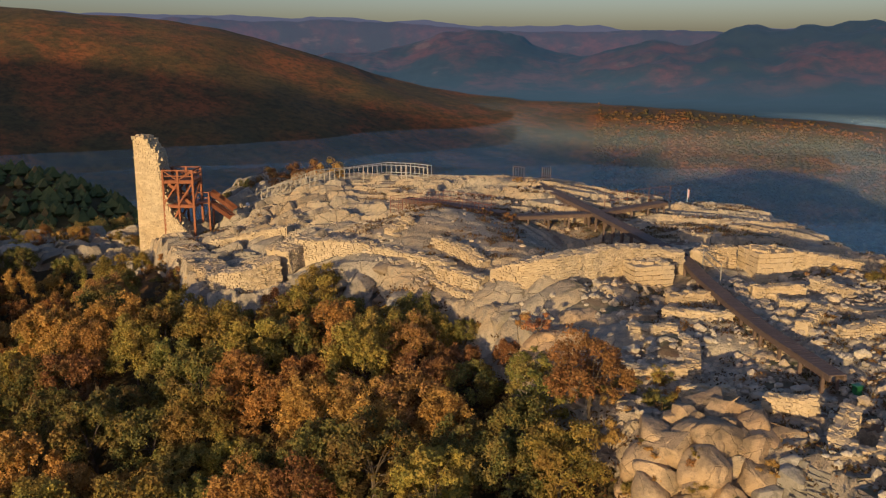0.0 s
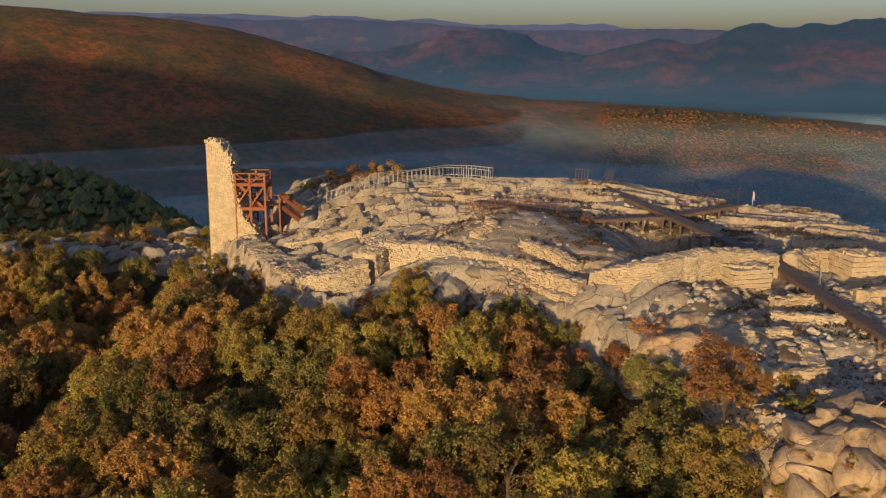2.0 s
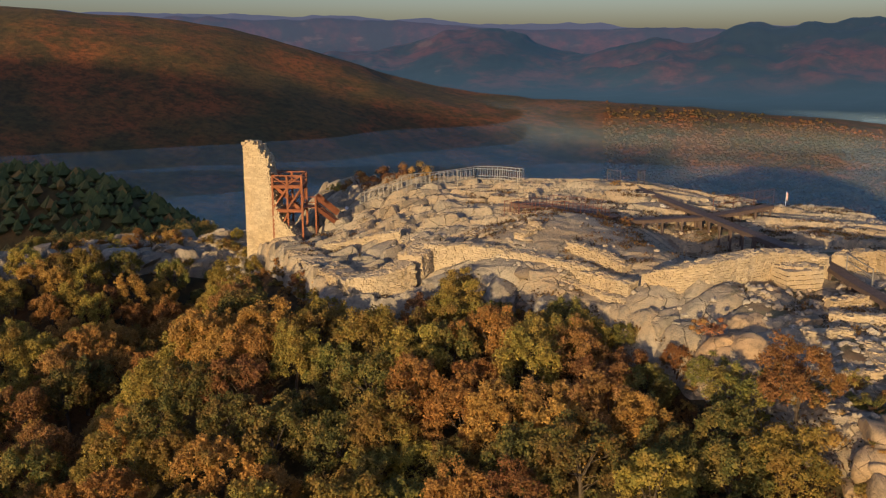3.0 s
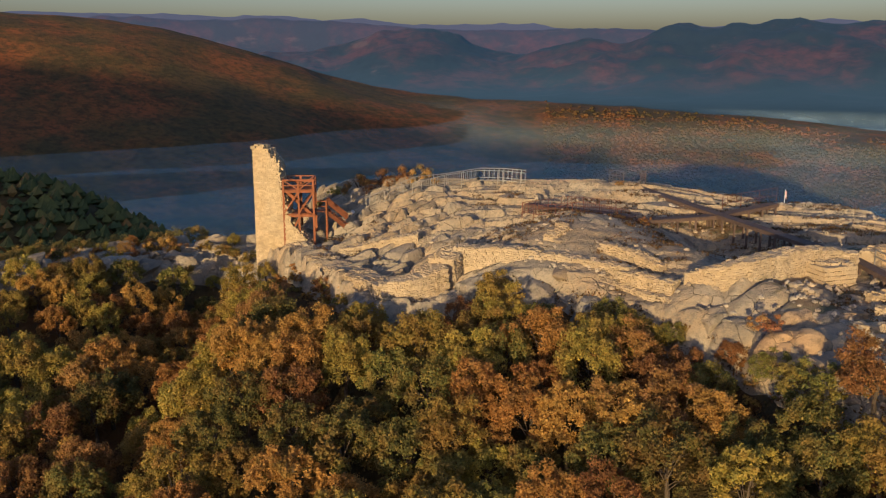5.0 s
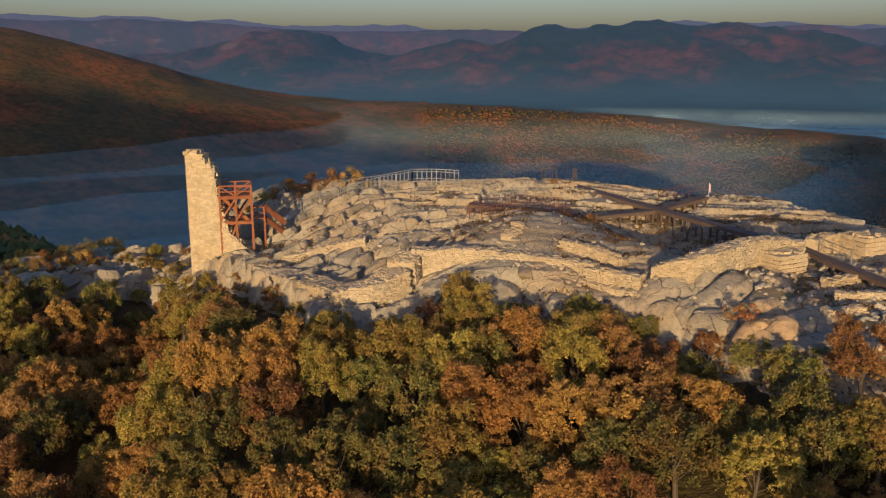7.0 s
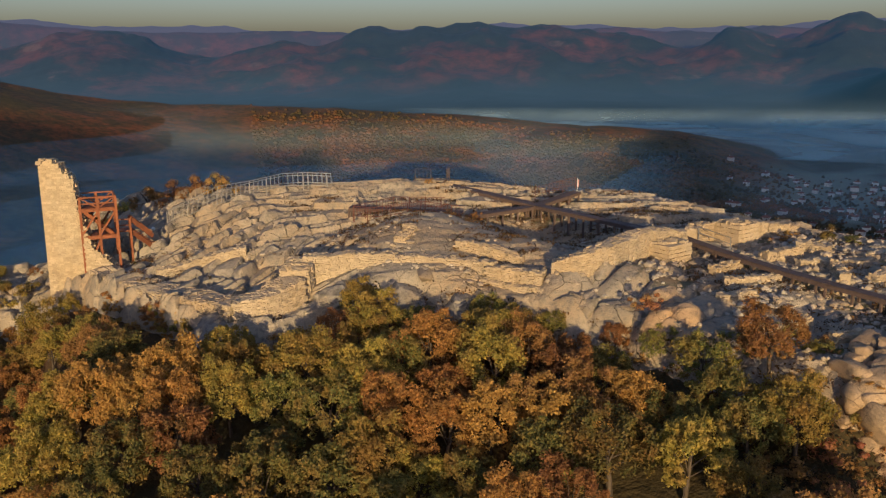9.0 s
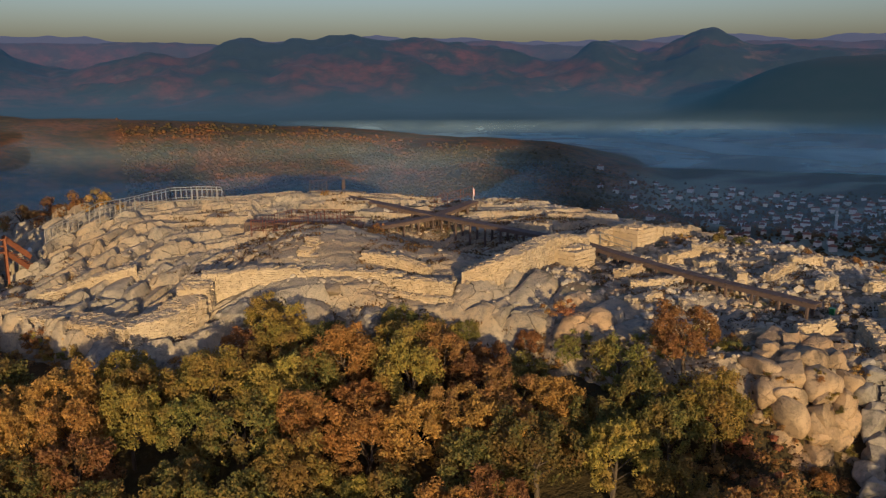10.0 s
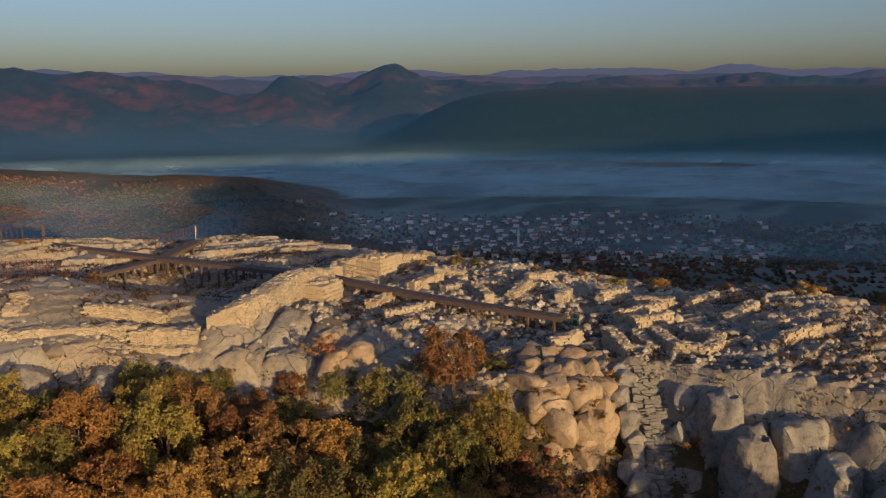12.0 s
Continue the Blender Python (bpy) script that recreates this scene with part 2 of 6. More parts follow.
LEAVES = {
    "mixed": leaf_material("mixed_autumn_leaves", (0.131, 0.134, 0.038), (0.250, 0.192, 0.050), (0.391, 0.212, 0.063)),
    "green": leaf_material("green_oak_leaves", (0.089, 0.108, 0.033), (0.177, 0.169, 0.044), (0.284, 0.229, 0.052)),
    "olive": leaf_material("olive_yellow_leaves", (0.177, 0.165, 0.037), (0.319, 0.251, 0.046), (0.444, 0.316, 0.059)),
    "orange": leaf_material("orange_autumn_leaves", (0.267, 0.155, 0.044), (0.426, 0.221, 0.050), (0.550, 0.307, 0.073)),
    "rust": leaf_material("rust_brown_leaves", (0.213, 0.131, 0.046), (0.337, 0.175, 0.054), (0.426, 0.229, 0.078)),
    "red": leaf_material("dark_red_leaves", (0.231, 0.087, 0.054), (0.337, 0.115, 0.063), (0.426, 0.163, 0.075)),
}

DRYGRASS = leaf_material("dry_grass_and_brush", (0.06, 0.055, 0.02), (0.10, 0.065, 0.028), (0.15, 0.075, 0.03))


def bark_material():
    m = Nodes("grey_brown_bark", 0.9)
    n = m.noise(9.0, 6, 0.6, m.stretch(1, 1, 0.25))
    return m.done(m.ramp(n, (0.3, (0.05, 0.04, 0.03)), (0.7, (0.13, 0.105, 0.08))), n, 0.8, 0.03)


BARK = bark_material()


def wood_material(name, a, b):
    m = Nodes(name, 0.75)
    n = m.noise(3.0, 6, 0.6, m.stretch(1.0, 1.0, 1.0), 1.5)
    o = m.add("ShaderNodeObjectInfo").outputs["Random"]
    col = m.mix(m.math("MULTIPLY", o, 0.6), m.ramp(n, (0.3, a), (0.7, b)), a)
    return m.done(col, m.noise(30.0, 3), 0.4, 0.01)


TIMBER = wood_material("red_brown_stained_timber", (0.20, 0.075, 0.034), (0.32, 0.12, 0.052))
DECKING = wood_material("weathered_brown_decking", (0.085, 0.062, 0.054), (0.145, 0.105, 0.09))


def metal_material(name, col, rough=0.45, metallic=0.6):
    m = Nodes(name, rough)
    m.bsdf.inputs["Metallic"].default_value = metallic
    n = m.noise(6.0, 5)
    return m.done(m.mix(m.ramp(n, (0.45, 0.0), (0.7, 0.5)), col, tuple(v * 0.6 for v in col)))


RUSTRAIL = metal_material("rust_red_iron_rail", (0.15, 0.06, 0.04), 0.7, 0.2)
RAIL = metal_material("galvanised_grey_rail", (0.30, 0.29, 0.27), 0.6, 0.4)


def mist_material(name, tint, density, low, high, patch=0.0, scale=0.004):
    """Thin morning mist: a sheet of it lets most light through and scatters the rest. It thins out from height low to high."""
    m = Nodes(name, 1.0)
    z = m.axis(2)
    fade = m.add("ShaderNodeMapRange", Value=z)
    for k, v in zip(("From Min", "From Max", "To Min", "To Max"), (low, high, density, 0.0)):
        fade.inputs[k].default_value = v
    fac = fade.outputs[0]
    if patch:
        n = m.noise(scale, 5, 0.55, m.stretch(1, 1, 2.0), 0.8)
        fac = m.math("MULTIPLY", fac, m.math("ADD", 1 - patch, m.math("MULTIPLY", m.ramp(n, (0.35, 0.0), (0.68, 1.0)), patch)))
    d = m.add("ShaderNodeBsdfDiffuse", Color=(*tint, 1))
    clear = m.add("ShaderNodeBsdfTransparent")
    out = m.add("ShaderNodeMixShader", Fac=fac)
    link = m.tree.links.new
    link(clear.outputs[0], out.inputs[1])
    link(d.outputs[0], out.inputs[2])
    link(out.outputs[0], m.tree.nodes["Material Output"].inputs["Surface"])
    return m.mat


def plain(name, a, b, scale=3.0, rough=0.8):
    m = Nodes(name, rough)
    n = m.noise(scale, 5, 0.6)
    o = m.add("ShaderNodeObjectInfo").outputs["Random"]
    return m.done(m.mix(m.math("MULTIPLY", o, 0.7), m.ramp(n, (0.35, a), (0.65, b)), b))


def woods_material():
    """Autumn canopy seen from afar: broad drifts of rust, olive and dark green."""
    m = Nodes("distant_autumn_woods", 0.9)
    g = m.add("ShaderNodeNewGeometry").outputs["Random Per Island"]
    a, b = m.noise(0.009, 6, 0.62), m.noise(0.03, 6, 0.68)
    col = m.mix(m.ramp(a, (0.42, 0.0), (0.58, 1.0)), (0.105, 0.070, 0.022), (0.19, 0.072, 0.023))
    col = m.mix(m.ramp(b, (0.44, 0.0), (0.58, 0.85)), col, (0.052, 0.050, 0.02))
    col = m.mix(m.ramp(g, (0.2, 0.45), (0.6, 0.0)), col, (0.055, 0.042, 0.02))
    return m.done(col, m.noise(1.2, 4), 0.8, 0.4)


def evergreen_material():
    m = Nodes("dark_green_woods", 0.9)
    g = m.add("ShaderNodeNewGeometry").outputs["Random Per Island"]
    col = m.ramp(g, (0.0, (0.057, 0.081, 0.031)), (0.6, (0.104, 0.117, 0.037)), (0.9, (0.152, 0.135, 0.043)), (1.0, (0.247, 0.144, 0.048)))
    return m.done(col, m.noise(2.0, 4), 0.8, 0.3)


EVERGREEN = evergreen_material()
WOODS = woods_material()
WHITEWASH = plain("whitewashed_house_wall", (0.80, 0.78, 0.73), (0.48, 0.44, 0.38), 0.02)
ROOFTILE = plain("red_brown_roof_tiles", (0.30, 0.11, 0.07), (0.17, 0.075, 0.055), 0.03)
PANE = plain("dark_window_pane", (0.03, 0.035, 0.04), (0.05, 0.055, 0.06), 0.5, 0.15)
WHITE = plain("white_enamel", (0.75, 0.75, 0.72), (0.65, 0.65, 0.63), 3.0, 0.4)
GREENPAINT = plain("green_painted_metal", (0.02, 0.11, 0.04), (0.015, 0.08, 0.03), 3.0, 0.4)
CLOTH = plain("pale_flag_cloth", (0.72, 0.66, 0.6), (0.6, 0.3, 0.25), 1.5, 0.8)


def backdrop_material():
    """Far ranges: dark slopes, rust-red for autumn woods and sunlit flanks, with bare fields. Haze is painted as a blue
    glow, paler with distance and in the misty low ground.
    """
    m = Nodes("far_ranges_with_haze", 1.0)
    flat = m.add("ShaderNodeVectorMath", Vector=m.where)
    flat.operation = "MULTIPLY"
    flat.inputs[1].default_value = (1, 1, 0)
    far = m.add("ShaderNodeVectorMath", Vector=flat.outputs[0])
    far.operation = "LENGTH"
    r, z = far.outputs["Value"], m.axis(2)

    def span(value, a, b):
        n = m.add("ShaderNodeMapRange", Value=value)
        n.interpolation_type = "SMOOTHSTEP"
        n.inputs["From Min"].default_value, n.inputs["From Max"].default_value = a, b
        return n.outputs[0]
    # red patches paint autumn woods and sunlit slopes in one colour
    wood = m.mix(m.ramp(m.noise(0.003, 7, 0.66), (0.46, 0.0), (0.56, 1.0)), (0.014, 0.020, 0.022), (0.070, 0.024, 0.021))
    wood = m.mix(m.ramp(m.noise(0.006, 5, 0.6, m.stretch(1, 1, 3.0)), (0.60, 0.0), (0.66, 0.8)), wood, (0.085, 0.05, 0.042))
    # nearer mountain is near black, reddish only towards its top
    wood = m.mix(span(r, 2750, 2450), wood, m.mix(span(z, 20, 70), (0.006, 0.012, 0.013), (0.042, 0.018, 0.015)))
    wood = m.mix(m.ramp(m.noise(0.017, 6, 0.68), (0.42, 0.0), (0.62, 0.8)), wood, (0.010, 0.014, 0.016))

    # haze painted as emission: blue glow that grows with distance and in low ground
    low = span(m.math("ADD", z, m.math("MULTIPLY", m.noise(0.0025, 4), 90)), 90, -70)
    haze = m.mix(span(r, 2000, 3200), (0.005, 0.019, 0.025), (0.011, 0.027, 0.041))
    haze = m.mix(span(r, 3500, 3900), haze, (0.030, 0.040, 0.062))
    haze = m.mix(span(r, 4050, 4400), haze, (0.066, 0.070, 0.098))
    haze = m.mix(low, haze, m.mix(span(r, 1800, 2600), (0.009, 0.024, 0.030), (0.026, 0.050, 0.064)))
    m.put(m.bsdf.inputs["Emission Color"], haze)
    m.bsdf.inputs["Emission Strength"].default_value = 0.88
    # base colour also dulls to blue-grey with distance, painting haze over the woods
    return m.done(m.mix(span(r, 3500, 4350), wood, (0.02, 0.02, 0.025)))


HAZY_RANGES = backdrop_material()

# ---- the land ----
# The rim of the rocky hilltop, and the knolls and hollows on it: x, y, rise, radius.
RIM = [(-26.5, 73), (-22.9, 66.8), (-19.6, 60.8), (-16.8, 55.8), (-15.0, 53.0), (-12.6, 51.6), (-10.2, 52.4), (-8.5, 53.3), (-4, 51), (1.3, 45), (4.4, 40), (5.8, 34), (6.8, 30.5),
       (7.6, 28.4), (9.2, 27.0), (11.8, 26.2), (12.6, 24.0), (12.4, 21.2), (12.6, 18.5), (12.6, 15), (11.5, 10), (11, 2), (14, -6), (17, -12), (36, -12), (32, 4), (30, 18),
       (29, 32), (28, 46), (27, 58), (25, 72), (10, 81), (-3, 85), (-17, 86), (-29, 86), (-40, 81), (-51, 74), (-49, 70), (-38, 74), (-30, 77.5)]
KNOLLS = [(-24, 72, -2.4, 9), (-14, 56, -2.4, 8), (-5, 78, 1.6, 9), (8, 74, 1.9, 9), (-2, 56, 1.8, 7), (3, 44, -0.9, 7), (14, 47, 0.8, 8),
          (8, 30, -0.5, 8), (16, 24, 0.6, 8), (24, 44, 0.8, 9), (22, 62, 1.0, 10), (-16, 81, 0.7, 8), (13, 14, 0.5, 9), (9.4, 58.4, -1.8, 3.1), (6.5, 44, 1.0, 3), (15, 37, 0.5, 6), (4, 46.2, 0.9, 2.4), (-18.5, 62.5, -0.9, 3.6), (14.6, 26.6, -1.0, 0.8), (15.6, 24.2, -1.1, 0.9), (12.2, 35.5, -0.6, 1.5), (17.6, 41.2, -0.6, 1.2), (27, 22, 1.2, 7), (23, 36, 0.6, 6), (20, 17, 0.6, 5), (0.5, 60.5, 1.3, 5.5), (18.2, 46.2, -0.7, 1.8), (4.6, 51.6, 1.0, 4.0), (-28.8, 70.5, -2.0, 3.0)]


def rim_distance(x, y):
    """Distance to the rim, below zero inside it."""
    best = np.full(x.shape, 1e9)
    inside = np.zeros(x.shape, bool)
    for (ax, ay), (bx, by) in zip(RIM, RIM[1:] + RIM[:1]):
        ex, ey = bx - ax, by - ay
        t = np.clip(((x - ax) * ex + (y - ay) * ey) / (ex * ex + ey * ey), 0, 1)
        best = np.minimum(best, np.hypot(x - ax - t * ex, y - ay - t * ey))
        inside ^= ((ay > y) != (by > y)) & (x < ex * (y - ay) / (ey if ey else 1e-9) + ax)
    return np.where(inside, -best, best)


def top_height(x, y):
    z = np.full(x.shape, 16.8)
    for kx, ky, rise, r in KNOLLS:
        z = z + rise * np.exp(-((x - kx) ** 2 + (y - ky) ** 2) / r ** 2)
    return z - 4.6 / (1 + np.exp(np.clip((x + 26.3 - 0.45 * np.clip(y - 70, 0, 8)) / 0.8, -60, 60)))


def mountains(x, y):
    """The valley and the ranges round it, seen from the hill: bearing a in degrees and distance r."""
    r, a = np.hypot(x, y), np.degrees(np.arctan2(x, y))
    z = -104 + 10 * fbm(x / 260, y / 260, 4, 5)
    # wooded ridge beyond the saddle, falling towards the village
    crest = -32 + 108 / (1 + np.exp((a + 8.0) / 5.3)) - 28 * sstep(16, 40, a) - 47 * sstep(37, 50, a)
    crest = crest + 5 * (fbm(a / 4.0, r / 400, 3, 8) - 0.5)
    z = np.maximum(z, z + (crest - z) * np.exp(-(((r - 1000) / np.where(r < 1000, 330, 260)) ** 2)))
    z = z + 16 * (fbm(x / 120, y / 120, 3, 33) - 0.5) * sstep(420, 620, r) * sstep(1250, 1000, r)
    # wooded spur near the hill
    z = np.maximum(z, -120 + 124 * np.exp(-(((x + 105) / 110) ** 2 + ((y - 190) / 65) ** 2)))
    # dark wooded mountain beyond the village
    c2 = -100 + 158 / (1 + np.exp(-(a - 50.3) / 2.0)) + 8 * (fbm(a / 3.0, r / 500, 3, 9) - 0.5)
    z = np.maximum(z, z + (c2 - z) * np.exp(-(((r - 2250) / 420) ** 2)) * sstep(38, 44, a))
    # middle range with rounded tops
    c3 = 22 + 60 * (fbm(a / 2.5, r / 500, 4, 11) - 0.4)
    for pa, rise, w in ((2.4, 115, 4.5), (13, 72, 2.2), (19.0, 128, 2.6), (22.8, 86, 2.2), (26.3, 122, 2.4), (30.6, 116, 2.6), (35.0, 80, 3.0),
                        (42.2, 98, 2.4), (48.6, 140, 2.8), (55.0, 95, 4.0), (63.0, 112, 5.0), (72.0, 100, 5.0), (82.0, 100, 7.0)):
        c3 = c3 + (rise - 6) * np.exp(-(((a - pa) / w) ** 2)) * (1 - 0.15 * (pa > 50))
    z = np.maximum(z, z + (c3 - z) * np.exp(-(((r - 3350) / 480) ** 2)))
    # foothills in front of the middle range, with rounded backs and side valleys
    fold = 1 - np.abs(2 * fbm(x / 420, y / 420, 4, 23) - 1) * 2.2
    z = z + np.clip(fold, 0, 1) * 46 * np.exp(-(((r - 2850) / 330) ** 2)) * sstep(4, 14, a) * sstep(62, 46, a)
    z = z - (1 - np.clip(fold, 0, 1)) * 26 * np.exp(-(((r - 3150) / 240) ** 2))
    # paler ranges behind it
    c6 = 118 + 70 * (fbm(a / 3.2, r / 900, 4, 29) - 0.35) + 40 / (1 + np.exp((a + 2.0) / 4.0))
    z = np.maximum(z, z + (c6 - z) * np.exp(-(((r - 3950) / 170) ** 2)))
    # last range on the skyline
    c4 = 152 + 62 / (1 + np.exp((a - 1.0) / 3.5)) + 22 * sstep(20, 30, a) + 70 * (fbm(a / 3.4, r / 900, 4, 13) - 0.5) - 15 * np.exp(-(((a - 38) / 6) ** 2))
    z = np.maximum(z, z + (c4 - z) * np.exp(-(((r - 4450) / 330) ** 2)))
    # range out of view on the sun's side, whose shade lies in the valley
    sa = radians(SUN_AZ)
    p, s = x * math.sin(sa) + y * math.cos(sa), x * -math.cos(sa) + y * math.sin(sa)
    s = -s
    c5 = 158 + 16 * sstep(380, 560, s) + 30 * sstep(70, 130, s) + 40 * sstep(150, 420, s) + 58 * sstep(-90, -260, s) + 36 * sstep(-200, -360, s)
    z = np.maximum(z, z + (c5 - z) * np.exp(-(((p - 1300) / 230) ** 2)) * sstep(1300, 1100, s))
    return z


def land(x, y):
    d = rim_distance(x, y)
    behind = sstep(-10, 40, y - 60 - 0.2 * x)
    cliff = 0.4 + 2.0 * sstep(-36, -25, x) + 3.2 * sstep(4, 9, x) * sstep(31, 25, y)
    out = np.maximum(d, 0)
    fall = cliff * (1 - np.exp(-out / np.where((x > 5) & (y < 32), 2.6, 1.1))) + (0.24 + 0.10 * sstep(-42, -22, x) + 0.16 * behind) * out
    z = top_height(x, y) - fall + (fbm(x / 7, y / 7, 3, 3) - 0.5) * 1.2 * sstep(2, 10, d)
    far = mountains(x, y)
    k = 10.0
    lo, hi = np.minimum(z, far), np.maximum(z, far)
    return hi + k * np.log1p(np.exp(-(hi - lo) / k)) * sstep(40, 120, out), d


def ground():
    rr = np.concatenate([np.linspace(0.5, 60, 70), np.geomspace(61, 4880, 190)])
    aa = np.radians(np.concatenate([np.arange(-40, 95, 0.27), np.arange(95, 320, 2.5)]))
    A, R = np.meshgrid(aa, rr, indexing="ij")
    X, Y = R * np.sin(A) - 4, R * np.cos(A) + 40
    Z, d = land(X, Y)
    Z = Z - 1.6 * sstep(1.3, -0.4, d)
    away = np.hypot(X, Y)
    Z = np.where((A < radians(97)) & (away > 1640), np.minimum(Z, -108), Z)
    ob = new("ground", grid_mesh("ground", X, Y, Z, GROUND, wrap=True))
    return tagged(ob, "autumn-brown slopes, valley floor and distant wooded mountain ranges", "ground", kind="structure")


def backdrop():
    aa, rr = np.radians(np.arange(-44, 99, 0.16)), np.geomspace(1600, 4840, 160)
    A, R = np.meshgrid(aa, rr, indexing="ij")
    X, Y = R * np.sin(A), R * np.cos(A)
    ob = new("backdrop", grid_mesh("backdrop", X, Y, mountains(X, Y), HAZY_RANGES))
    tagged(ob, "far mountain ranges with painted blue haze beyond the misty valley", "mountains", kind="structure")


def rock_relief(x, y, d):
    """Long cracked ledges, tilted slabs and rounded masses of the bedrock."""
    wx, wy = x + 2.0 * (fbm(x / 5, y / 5, 3, 21) - 0.5), y + 2.0 * (fbm(x / 5, y / 5, 3, 22) - 0.5)
    u, v = 0.93 * wx - 0.36 * wy, 0.36 * wx + 0.93 * wy
    # broad calm slabs of the brow, parted by long joints
    calm = np.exp(-(((x - 2.5) / 9.0) ** 2 + ((y - 54.5) / 7.0) ** 2))
    f1, f2, ox, oy, r1, r2 = cells(u / 4.4, v / 1.9, 31)
    edge = np.clip((f2 - f1) / 0.10, 0, 1) ** 0.6
    brow = (1 - 0.93 * calm) * (0.20 + (r1 - 0.35) * 0.62 + ox * (r2 - 0.4) * 0.4 - oy * 0.16) * edge
    w = v / 1.25 + 1.5 * fbm(x / 6, y / 6, 3, 65) + 0.1 * (fbm(x, y, 2, 66) - 0.5)
    brow = brow + 0.26 * (1 - 0.75 * calm) * sstep(0.36, 0.6, fbm(x / 3.4, y / 3.4, 3, 67)) * (0.5 - (w - np.floor(w)))
    # jumbled blocks of the bowl beside the tower, leaning up the slope
    a, b = 0.86 * wx + 0.5 * wy, -0.5 * wx + 0.86 * wy
    g1, g2, px, py, s1, s2 = cells(a / 2.7, b / 1.35, 71)
    joint = np.clip((g2 - g1) / 0.28, 0, 1) ** 0.5
    bowl = (0.05 + 0.62 * s1 + px * (s2 - 0.5) * 0.7 - py * 0.42) * joint * 1.2 + 0.3 * joint
    # rounded masses below the curved wall
    h1, h2, qx, qy, t1, t2 = cells(wx / 3.5, wy / 2.5, 81)
    dome = np.clip((h2 - h1) / 0.42, 0, 1) ** 0.5 * (0.35 + 0.75 * t1) * (1 - 0.5 * h1 * h1)
    # low broken ground of the terrace
    k1, k2, cx, cy, e1, e2 = cells(u / 2.0, v / 1.2, 41)
    low = (0.10 + 0.26 * e1 - cy * 0.2) * np.clip((k2 - k1) / 0.2, 0, 1) ** 0.6
    wa = sstep(-5.5, -9, x + 0.18 * (y - 66)) * sstep(55, 58, y)
    wc = sstep(0.5, 2.5, x) * sstep(47.5, 45, y) * sstep(12.5, 10, x) * sstep(33, 36, y)
    wd = sstep(9.5, 12.5, x) * sstep(49, 46, y) * (1 - wc)
    wb = np.clip(1 - wa - wc - wd, 0, 1)
    z = wa * bowl + wb * brow + wc * dome * 0.85 + wd * low
    z = z * (1 - 0.75 * np.exp(-(((x - 18.5) / 4.5) ** 2 + ((y - 45.0) / 2.6) ** 2)))
    z = z * (1 - 0.8 * np.exp(-(((x - 14.5) / 1.6) ** 2)) * sstep(29, 31, y) * sstep(49, 47, y))
    return z - 0.15 + 0.09 * (fbm(x / 0.8, y / 0.8, 3, 51) - 0.5)


STEP = 0.15


def bedrock():
    xs, ys = np.arange(-53, 36, STEP), np.arange(2, 90, STEP)
    X, Y = np.meshgrid(xs, ys, indexing="ij")
    Z, d = land(X, Y)
    Z = Z + rock_relief(X, Y, d) * sstep(6, 1, d) - 2.6 * np.where(X < -9.5, sstep(0.1, 1.3, d), sstep(0.9, 2.8, d))
    keep = d < 2.9
    me = grid_mesh("bedrock", X, Y, Z, ROCK, keep=keep, smooth=True)
    me.set_sharp_from_angle(angle=radians(38))
    ob = new("bedrock", me)
    return tagged(ob, "cracked and stepped pale bedrock of the hilltop", "rock", kind="structure"), (xs, ys, Z)


ground()
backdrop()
BEDROCK, (GX, GY, GZ) = bedrock()


def rest(x, y):
    """Height of the hilltop's surface at a place."""
    i, j = int(round((x - GX[0]) / STEP)), int(round((y - GY[0]) / STEP))
    if 0 <= i < len(GX) and 0 <= j < len(GY):
        return float(GZ[i, j])
    return float(land(np.array([x]), np.array([y]))[0][0])

# ---- trees ----
def tube(bm, points, radii, sides=6):
    rings = []
    for i, (p, r) in enumerate(zip(points, radii)):
        p = Vector(p)
        d = (Vector(points[min(i + 1, len(points) - 1)]) - Vector(points[max(i - 1, 0)])).normalized()
        a = d.orthogonal().normalized()
        b = d.cross(a)
        rings.append([bm.verts.new(p + r * (math.cos(k * 2 * math.pi / sides) * a + math.sin(k * 2 * math.pi / sides) * b)) for k in range(sides)])
    for lo, hi in zip(rings, rings[1:]):
        for k in range(sides):
            bm.faces.new((lo[k], lo[(k + 1) % sides], hi[(k + 1) % sides], hi[k]))
    bm.faces.new(rings[0][::-1])
    bm.faces.new(rings[-1])


